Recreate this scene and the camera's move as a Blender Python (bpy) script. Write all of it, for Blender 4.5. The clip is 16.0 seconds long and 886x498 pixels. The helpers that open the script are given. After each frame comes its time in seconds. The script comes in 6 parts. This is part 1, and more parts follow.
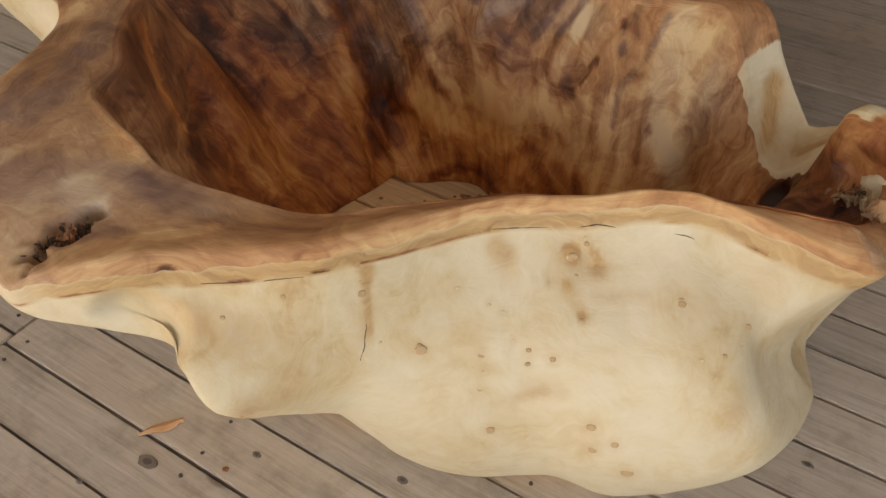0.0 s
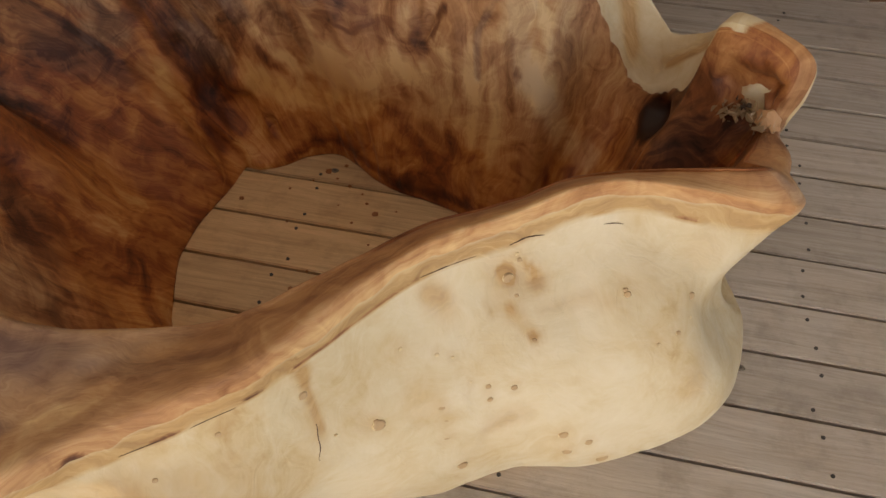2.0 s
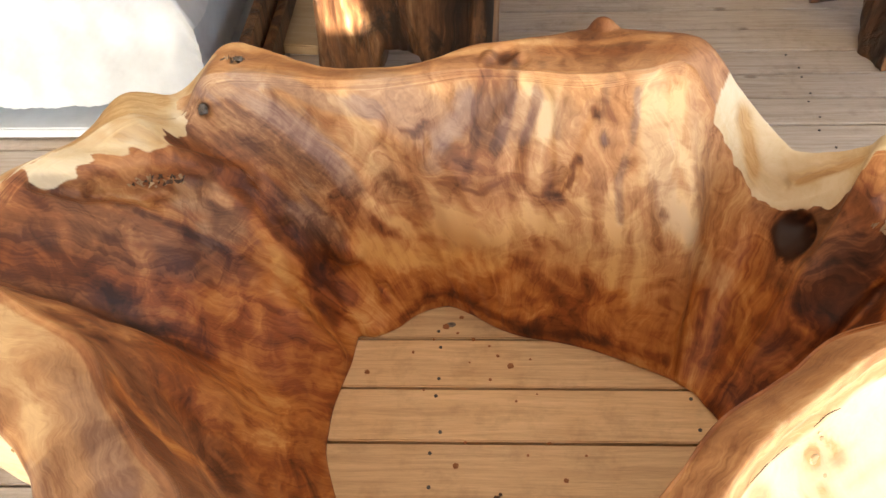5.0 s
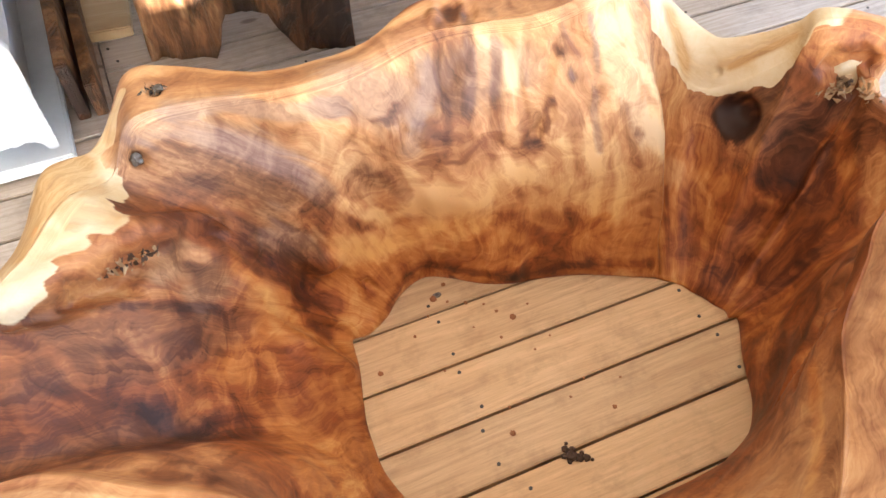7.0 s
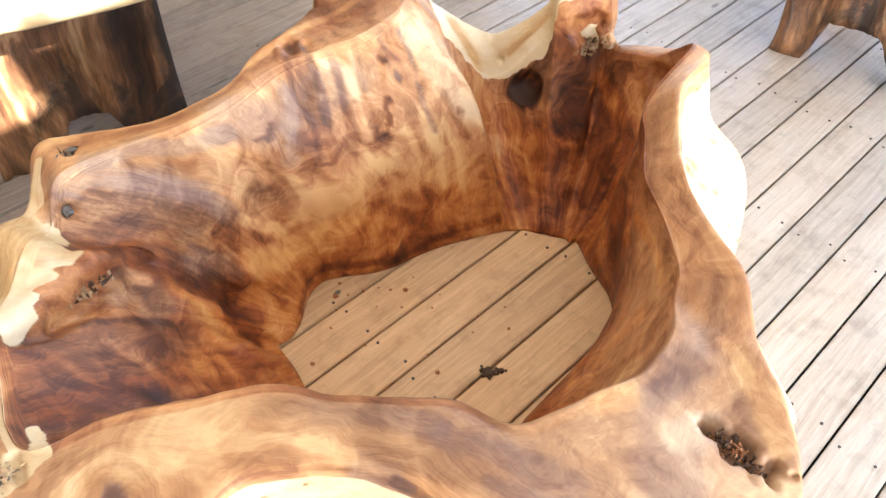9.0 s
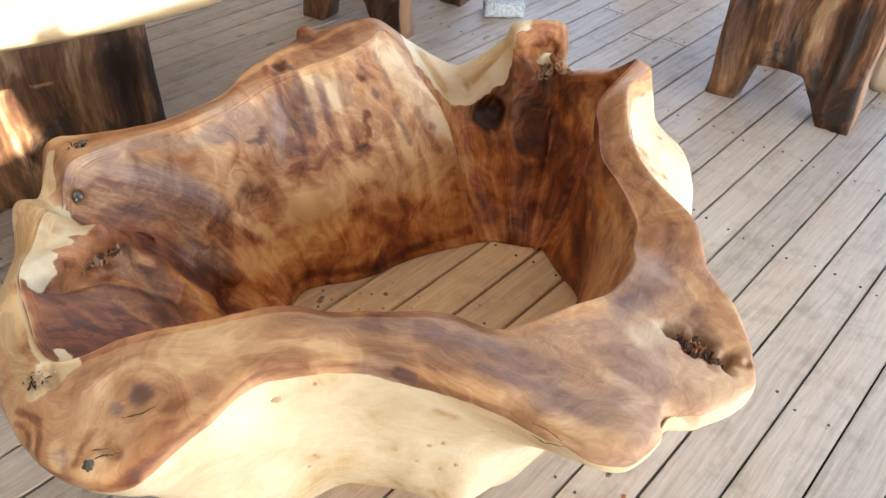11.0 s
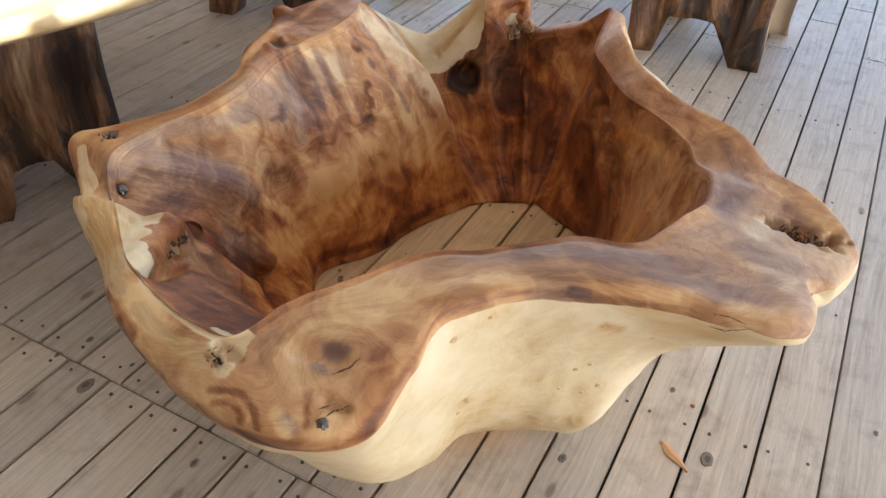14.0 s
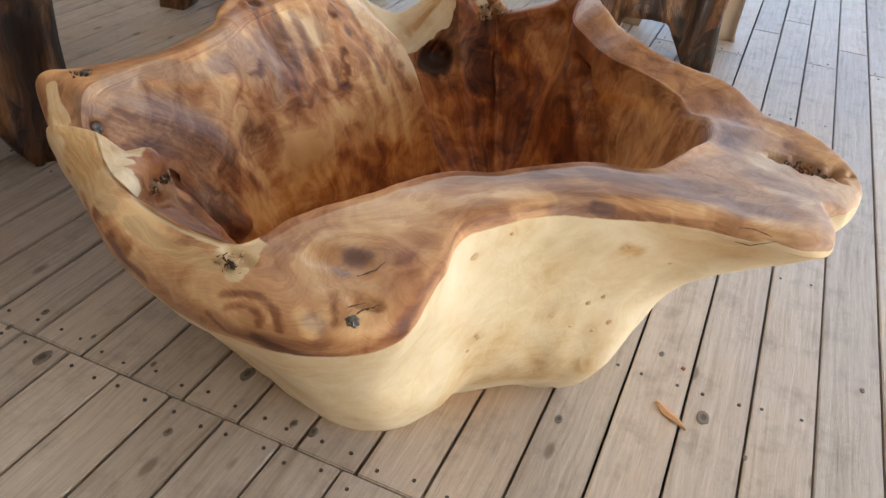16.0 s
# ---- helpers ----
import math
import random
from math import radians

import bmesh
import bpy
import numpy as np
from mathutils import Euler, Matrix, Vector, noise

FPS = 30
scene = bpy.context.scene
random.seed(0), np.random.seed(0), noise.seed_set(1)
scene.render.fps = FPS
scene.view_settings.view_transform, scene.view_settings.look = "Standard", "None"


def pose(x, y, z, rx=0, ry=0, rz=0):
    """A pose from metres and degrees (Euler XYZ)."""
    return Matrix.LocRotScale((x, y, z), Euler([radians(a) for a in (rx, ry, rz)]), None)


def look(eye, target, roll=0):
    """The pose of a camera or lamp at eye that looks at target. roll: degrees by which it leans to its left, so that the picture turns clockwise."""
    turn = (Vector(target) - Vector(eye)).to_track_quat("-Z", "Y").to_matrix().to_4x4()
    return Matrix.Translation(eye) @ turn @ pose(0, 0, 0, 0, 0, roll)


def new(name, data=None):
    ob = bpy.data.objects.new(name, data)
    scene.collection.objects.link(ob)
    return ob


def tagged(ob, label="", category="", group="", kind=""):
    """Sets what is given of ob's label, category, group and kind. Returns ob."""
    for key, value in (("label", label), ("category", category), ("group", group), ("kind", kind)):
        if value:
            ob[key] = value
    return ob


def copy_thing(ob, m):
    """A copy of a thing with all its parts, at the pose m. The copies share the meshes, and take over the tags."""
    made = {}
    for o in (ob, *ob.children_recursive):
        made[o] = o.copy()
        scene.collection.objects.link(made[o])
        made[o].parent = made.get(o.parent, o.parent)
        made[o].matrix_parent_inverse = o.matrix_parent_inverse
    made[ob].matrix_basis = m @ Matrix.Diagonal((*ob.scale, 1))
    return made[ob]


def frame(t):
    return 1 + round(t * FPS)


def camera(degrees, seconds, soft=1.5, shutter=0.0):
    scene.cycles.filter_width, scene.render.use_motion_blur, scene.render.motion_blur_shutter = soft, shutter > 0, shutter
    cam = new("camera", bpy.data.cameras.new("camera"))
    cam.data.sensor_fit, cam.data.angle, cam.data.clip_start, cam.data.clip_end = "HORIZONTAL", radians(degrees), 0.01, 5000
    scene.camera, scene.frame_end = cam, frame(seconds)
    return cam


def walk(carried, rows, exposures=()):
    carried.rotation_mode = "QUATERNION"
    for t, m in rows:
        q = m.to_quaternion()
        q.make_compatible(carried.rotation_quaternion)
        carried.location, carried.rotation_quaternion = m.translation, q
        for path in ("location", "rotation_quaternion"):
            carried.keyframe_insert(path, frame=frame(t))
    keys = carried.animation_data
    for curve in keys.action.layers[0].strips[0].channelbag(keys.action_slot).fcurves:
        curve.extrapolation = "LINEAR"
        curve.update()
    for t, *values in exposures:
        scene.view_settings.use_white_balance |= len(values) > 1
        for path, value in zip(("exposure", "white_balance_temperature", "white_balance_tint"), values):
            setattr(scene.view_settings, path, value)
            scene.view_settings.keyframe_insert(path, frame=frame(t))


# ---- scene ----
cam = camera(59.6, 16.0)
PATH = [
    (0, (0.35, 0.095, 1.384), (-0.376, 1.391, 0.045), 2.9),
    (0.5, (0.302, 0.188, 1.397), (-0.408, 1.417, -0.012), 2.1),
    (1, (0.266, 0.261, 1.403), (-0.429, 1.409, -0.08), 1.1),
    (1.5, (0.224, 0.294, 1.423), (-0.352, 1.442, -0.109), 0.5),
    (2, (0.133, 0.307, 1.469), (-0.133, 1.536, -0.087), 0.1),
    (2.5, (0.065, 0.347, 1.487), (-0.074, 1.632, -0.039), -0.0),
    (3, (0.062, 0.418, 1.516), (-0.152, 1.789, 0.076), -2.0),
    (3.5, (0.063, 0.463, 1.514), (-0.207, 1.872, 0.121), -2.5),
    (4, (-0.038, 0.484, 1.527), (-0.319, 1.877, 0.12), -1.6),
    (4.5, (-0.176, 0.452, 1.536), (-0.358, 1.851, 0.118), -1.2),
    (4.7, (-0.277, 0.425, 1.553), (-0.413, 1.821, 0.127), -1.6),
    (6.8, (-0.843, 0.763, 1.62), (-0.409, 1.818, -0.022), 2.7),
    (7, (-0.878, 0.742, 1.626), (-0.386, 1.793, -0.003), 2.3),
    (7.5, (-0.943, 0.682, 1.66), (-0.243, 1.701, 0.087), 4.6),
    (8, (-1.032, 0.552, 1.672), (-0.254, 1.582, 0.144), 3.4),
    (8.5, (-1.129, 0.487, 1.681), (-0.284, 1.516, 0.189), 2.0),
    (9, (-1.262, 0.447, 1.69), (-0.282, 1.419, 0.243), 1.1),
    (9.5, (-1.355, 0.403, 1.684), (-0.258, 1.363, 0.314), 2.5),
    (10, (-1.381, 0.304, 1.645), (-0.254, 1.331, 0.35), 1.3),
    (10.2, (-1.394, 0.257, 1.627), (-0.287, 1.295, 0.325), 1.1),
    (12.3, (-1.691, 0.27, 1.559), (-0.381, 1.258, 0.416), 2.7),
    (12.5, (-1.691, 0.27, 1.548), (-0.407, 1.259, 0.376), 3.0),
    (13, (-1.709, 0.309, 1.53), (-0.461, 1.301, 0.322), 2.7),
    (13.5, (-1.796, 0.455, 1.519), (-0.426, 1.229, 0.284), 1.9),
    (14, (-1.87, 0.609, 1.495), (-0.471, 1.324, 0.258), 2.2),
    (14.5, (-1.892, 0.681, 1.435), (-0.352, 1.37, 0.362), 2.2),
    (15, (-1.938, 0.704, 1.364), (-0.324, 1.324, 0.359), 4.6),
    (15.5, (-1.972, 0.703, 1.314), (-0.397, 1.327, 0.251), 5.1),
    (16, (-1.983, 0.691, 1.294), (-0.453, 1.281, 0.149), 5.4),
]
EXPOSURES = [(0, 1.40, 6450, 9), (1.5, 1.32, 6600, 10), (2, 1.34, 6750, 11), (3, 1.52, 6900, 13), (3.5, 1.9, 6850, 12), (4.5, 2.48, 6800, 11), (4.7, 2.6, 6750, 11),
             (7, 3.36, 5850, 10), (7.5, 3.4, 5800, 9), (8.5, 3.3, 5650, 8), (9.5, 3.15, 5600, 7), (10.2, 2.88, 5600, 7), (12.3, 2.31, 5550, 6), (13.5, 2.3, 5600, 6), (14, 2.2, 5650, 6), (16, 2.16, 5850, 7)]
walk(cam, [(t, look(eye, target, roll)) for t, eye, target, roll in PATH], EXPOSURES)

# ---- light ----
SUN_DIR = Vector((0.10, 0.84, -0.53)).normalized()
sun_data = bpy.data.lights.new("sun", "SUN")
sun_data.energy, sun_data.angle, sun_data.color = 5.0, radians(0.5), (1.0, 0.93, 0.82)
sun = new("sun", sun_data)
sun.rotation_euler = SUN_DIR.to_track_quat("-Z", "Y").to_euler()
world = bpy.data.worlds.new("sky")
world.use_nodes = True
scene.world = world
wn = world.node_tree
sky = wn.nodes.new("ShaderNodeTexSky")
sky.sky_type, sky.sun_disc = "NISHITA", False
sky.sun_elevation = math.asin(-SUN_DIR.z)
sky.sun_rotation = math.atan2(-SUN_DIR.x, -SUN_DIR.y)
wn.links.new(sky.outputs[0], wn.nodes["Background"].inputs[0])
wn.nodes["Background"].inputs[1].default_value = 0.15


# ---- materials ----
class Nodes:
    """A small helper that builds a node material."""

    def __init__(self, name):
        self.mat = bpy.data.materials.new(name)
        self.mat.use_nodes = True
        self.tree = self.mat.node_tree
        self.bsdf = self.tree.nodes["Principled BSDF"]

    def add(self, kind, **values):
        n = self.tree.nodes.new(kind)
        for key, value in values.items():
            n.inputs[key.replace("_", " ")].default_value = value
        return n

    def link(self, a, b):
        self.tree.links.new(a, b)

    def noise(self, vec, scale, detail=6.0, rough=0.6, distort=0.0):
        n = self.add("ShaderNodeTexNoise", Scale=scale, Detail=detail, Roughness=rough, Distortion=distort)
        if vec is not None:
            self.link(vec, n.inputs["Vector"])
        return n

    def ramp(self, fac, stops):
        n = self.tree.nodes.new("ShaderNodeValToRGB")
        els = n.color_ramp.elements
        while len(els) < len(stops):
            els.new(0.5)
        for e, (p, c) in zip(els, stops):
            e.position = p
            e.color = (*c, 1.0) if len(c) == 3 else c
        self.link(fac, n.inputs[0])
        return n

    def mix(self, fac, a, b, blend="MIX"):
        n = self.tree.nodes.new("ShaderNodeMix")
        n.data_type, n.blend_type = "RGBA", blend
        n.clamp_factor = True
        for value, slot in ((fac, 0), (a, 6), (b, 7)):
            if isinstance(value, (int, float)):
                n.inputs[slot].default_value = value
            elif isinstance(value, tuple):
                n.inputs[slot].default_value = (*value, 1.0)
            else:
                self.link(value, n.inputs[slot])
        return n.outputs[2]

    def math(self, op, a, b=0.0, clamp=False):
        n = self.tree.nodes.new("ShaderNodeMath")
        n.operation, n.use_clamp = op, clamp
        for i, value in enumerate((a, b)):
            if isinstance(value, (int, float)):
                n.inputs[i].default_value = value
            else:
                self.link(value, n.inputs[i])
        return n.outputs[0]

    def coords(self, scale=(1, 1, 1), rot=(0, 0, 0)):
        t = self.tree.nodes.new("ShaderNodeTexCoord")
        m = self.tree.nodes.new("ShaderNodeMapping")
        m.inputs["Scale"].default_value = scale
        m.inputs["Rotation"].default_value = rot
        self.link(t.outputs["Object"], m.inputs["Vector"])
        return m.outputs[0]

    def bump(self, height, strength, distance=0.01):
        n = self.add("ShaderNodeBump", Strength=strength, Distance=distance)
        self.link(height, n.inputs["Height"])
        self.link(n.outputs[0], self.bsdf.inputs["Normal"])
        return n

    def colour(self, out):
        self.link(out, self.bsdf.inputs["Base Color"])


def plain(name, c, rough=0.7):
    m = Nodes(name)
    vec = m.coords()
    n = m.noise(vec, 9.0)
    m.colour(m.mix(n.outputs[0], tuple(v * 0.75 for v in c), tuple(min(1, v * 1.2) for v in c)))
    m.bsdf.inputs["Roughness"].default_value = rough
    return m.mat


def deck_material():
    m = Nodes("weathered_deck_wood")
    t = m.tree.nodes.new("ShaderNodeTexCoord")
    info = m.tree.nodes.new("ShaderNodeObjectInfo")
    comb = m.tree.nodes.new("ShaderNodeCombineXYZ")
    for i in range(3):
        m.link(info.outputs["Random"], comb.inputs[i])
    off = m.tree.nodes.new("ShaderNodeVectorMath")
    off.operation = "MULTIPLY_ADD"
    m.link(comb.outputs[0], off.inputs[0])
    off.inputs[1].default_value = (31.0, 17.0, 11.0)
    m.link(t.outputs["Object"], off.inputs[2])
    vec = off.outputs[0]

    def stretched(x, y, z):
        mp = m.tree.nodes.new("ShaderNodeMapping")
        mp.inputs["Scale"].default_value = (x, y, z)
        m.link(vec, mp.inputs["Vector"])
        return mp.outputs[0]

    bend = m.noise(stretched(1.2, 4.0, 1.0), 1.5, 2.0, 0.5)
    bent = m.tree.nodes.new("ShaderNodeVectorMath")
    bent.operation = "MULTIPLY_ADD"
    m.link(bend.outputs["Color"], bent.inputs[0])
    bent.inputs[1].default_value = (0.0, 1.6, 0.0)
    m.link(stretched(1.1, 30.0, 10.0), bent.inputs[2])
    grain = m.noise(bent.outputs[0], 2.4, 9.0, 0.68, 0.3)
    fine = m.noise(stretched(9.0, 130.0, 60.0), 2.0, 6.0, 0.7)
    broad = m.noise(vec, 3.4, 6.0, 0.6)
    knots = m.tree.nodes.new("ShaderNodeTexVoronoi")
    knots.inputs["Scale"].default_value = 1.0
    m.link(stretched(2.6, 6.5, 0.0), knots.inputs["Vector"])
    knot = m.ramp(knots.outputs["Distance"], [(0.0, (1, 1, 1)), (0.055, (0.8, 0.8, 0.8)), (0.085, (0, 0, 0))])
    base = m.ramp(grain.outputs[0], [(0.28, (0.34, 0.275, 0.215)), (0.46, (0.47, 0.40, 0.335)), (0.68, (0.58, 0.51, 0.44))])
    warm = m.ramp(broad.outputs[0], [(0.35, (0.0, 0.0, 0.0)), (0.70, (0.75, 0.75, 0.75))])
    c = m.mix(m.math("MULTIPLY", warm.outputs[0], info.outputs["Random"]), base.outputs[0], (0.46, 0.35, 0.245))
    spot = m.ramp(m.noise(vec, 11.0, 6.0, 0.7).outputs[0], [(0.30, (0.76, 0.74, 0.72)), (0.50, (1.0, 1.0, 1.0))])
    c = m.mix(1.0, c, spot.outputs[0], "MULTIPLY")
    # warm light thrown back inside the root, painted onto the boards beneath it
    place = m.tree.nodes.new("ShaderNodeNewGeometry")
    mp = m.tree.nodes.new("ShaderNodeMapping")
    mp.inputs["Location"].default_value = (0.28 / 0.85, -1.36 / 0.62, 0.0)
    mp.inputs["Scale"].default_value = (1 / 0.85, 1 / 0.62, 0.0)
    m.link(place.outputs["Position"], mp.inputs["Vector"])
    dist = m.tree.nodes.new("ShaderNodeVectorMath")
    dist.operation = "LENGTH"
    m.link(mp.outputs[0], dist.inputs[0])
    warm_bounce = m.ramp(m.math("ADD", dist.outputs["Value"], m.math("MULTIPLY", broad.outputs[0], 0.25)), [(0.80, (0.9, 0.9, 0.9)), (1.05, (0, 0, 0))])
    c = m.mix(warm_bounce.outputs[0], c, m.mix(1.0, c, (1.24, 0.94, 0.57), "MULTIPLY"))
    c = m.mix(m.math("MULTIPLY", knot.outputs[0], 0.8), c, (0.15, 0.105, 0.075))
    fcol = m.ramp(fine.outputs[0], [(0.3, (0.88, 0.87, 0.86)), (0.6, (1.05, 1.05, 1.05))])
    c = m.mix(1.0, c, fcol.outputs[0], "MULTIPLY")
    shade = m.ramp(info.outputs["Random"], [(0.0, (0.86, 0.85, 0.84)), (0.5, (0.98, 0.97, 0.96)), (1.0, (1.1, 1.1, 1.1))])
    m.colour(m.mix(1.0, c, shade.outputs[0], "MULTIPLY"))
    m.bsdf.inputs["Roughness"].default_value = 0.48
    m.bump(m.math("ADD", grain.outputs[0], m.math("MULTIPLY", fine.outputs[0], 0.5)), 0.35, 0.004)
    return m.mat


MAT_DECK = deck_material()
MAT_GAP = plain("dark_gap", (0.012, 0.010, 0.008))


def slab_material():
    """Sawn trunk slabs: orange to dark brown bands running up the slab."""
    m = Nodes("slab_leg_wood")
    bend = m.noise(m.coords(), 3.0, 3.0, 0.5)
    v = m.tree.nodes.new("ShaderNodeVectorMath")
    v.operation = "MULTIPLY_ADD"
    m.link(bend.outputs["Color"], v.inputs[0])
    v.inputs[1].default_value = (0.9, 0.9, 0.3)
    m.link(m.coords((5.0, 5.0, 0.9)), v.inputs[2])
    n = m.noise(v.outputs[0], 1.5, 8.0, 0.65, 0.6)
    n2 = m.noise(m.coords((26.0, 26.0, 2.5)), 2.0, 7.0, 0.65, 0.4)
    blot = m.noise(m.coords((1.0, 1.0, 0.55)), 5.5, 6.0, 0.65, 0.8)
    r = m.ramp(n.outputs[0], [(0.34, (0.020, 0.012, 0.009)), (0.46, (0.098, 0.043, 0.020)), (0.58, (0.25, 0.122, 0.052)), (0.74, (0.52, 0.36, 0.20))])
    r2 = m.ramp(n2.outputs[0], [(0.35, (0.55, 0.5, 0.45)), (0.6, (1.1, 1.05, 1.0))])
    bark = m.ramp(blot.outputs[0], [(0.52, (0, 0, 0)), (0.60, (1, 1, 1))])
    c = m.mix(1.0, r.outputs[0], r2.outputs[0], "MULTIPLY")
    m.colour(m.mix(m.math("MULTIPLY", bark.outputs[0], 0.85), c, (0.022, 0.014, 0.011)))
    m.bsdf.inputs["Roughness"].default_value = 0.42
    m.bump(m.math("ADD", n2.outputs[0], m.math("MULTIPLY", bark.outputs[0], 0.8)), 0.6, 0.012)
    return m.mat


MAT_SLAB = slab_material()
MAT_KNOT = plain("knot_wood", (0.46, 0.30, 0.15), 0.5)
# sawn slab ends, lighter than the faces: light on them put into the colour
MAT_LIT_EDGE = plain("lit_slab_edge", (0.26, 0.135, 0.062), 0.6)
MAT_KNOT_PALE = plain("pale_knot_wood", (0.64, 0.48, 0.27), 0.5)
MAT_CRACK = plain("crack_wood", (0.09, 0.048, 0.026), 0.8)
MAT_RESIN = plain("resin", (0.07, 0.055, 0.045), 0.12)
MAT_BARK = plain("rough_inner_bark", (0.34, 0.22, 0.12), 0.8)
MAT_BARK_DARK = plain("dark_bark", (0.07, 0.038, 0.022), 0.85)
MAT_CHIP = plain("fresh_wood_chip", (0.55, 0.30, 0.14), 0.6)
MAT_CRUMB = plain("red_bark_crumb", (0.28, 0.11, 0.04), 0.8)
MAT_DECK_KNOT = plain("deck_knot", (0.17, 0.135, 0.105), 0.6)
MAT_DECK_CORE = plain("deck_knot_core", (0.085, 0.066, 0.055), 0.6)
MAT_NAIL = plain("rusty_nail", (0.055, 0.045, 0.04), 0.5)


def stone_material():
    m = Nodes("speckled_stone")
    vec = m.coords()
    n = m.noise(vec, 130.0, 4.0, 0.7)
    r = m.ramp(n.outputs[0], [(0.36, (0.16, 0.16, 0.17)), (0.46, (0.46, 0.47, 0.48)), (0.62, (0.66, 0.67, 0.68))])
    m.colour(r.outputs[0])
    m.bsdf.inputs["Roughness"].default_value = 0.85
    m.bump(n.outputs[0], 0.5, 0.004)
    return m.mat


MAT_STONE = stone_material()
MAT_POT = plain("dark_clay", (0.06, 0.035, 0.025), 0.6)
MAT_CRATE = plain("plain_sawn_wood", (0.55, 0.36, 0.18), 0.7)
MAT_GRASS = plain("dry_grass", (0.20, 0.20, 0.12), 0.9)
MAT_WALL = plain("wall_boards", (0.20, 0.13, 0.08), 0.8)


def top_material():
    """A pale sanded slab with long grain."""
    m = Nodes("pale_table_wood")
    n = m.noise(m.coords((1.2, 9.0, 4.0)), 2.2, 6.0, 0.6, 0.8)
    r = m.ramp(n.outputs[0], [(0.32, (0.43, 0.29, 0.15)), (0.48, (0.50, 0.36, 0.20)), (0.65, (0.56, 0.43, 0.26))])
    m.colour(r.outputs[0])
    m.bsdf.inputs["Roughness"].default_value = 0.45
    m.bump(n.outputs[0], 0.2, 0.004)
    return m.mat


MAT_TOP = top_material()
MAT_BLEACHED = plain("bleached_slab_wood", (0.46, 0.33, 0.21), 0.7)
MAT_WHITE = plain("white_wrap", (0.66, 0.70, 0.74), 0.3)


def canopy_material():
    m = Nodes("canopy_sheet")
    # lets some sun through, so the unseen sheet lights the deck softly
    tr = m.add("ShaderNodeBsdfTranslucent", Color=(0.22, 0.188, 0.142, 1))
    df = m.add("ShaderNodeBsdfDiffuse", Color=(0.46, 0.41, 0.34, 1))
    mx = m.add("ShaderNodeMixShader", Fac=0.4)
    m.link(tr.outputs[0], mx.inputs[1])
    m.link(df.outputs[0], mx.inputs[2])
    m.link(mx.outputs[0], m.tree.nodes["Material Output"].inputs["Surface"])
    return m.mat


MAT_CANOPY = canopy_material()


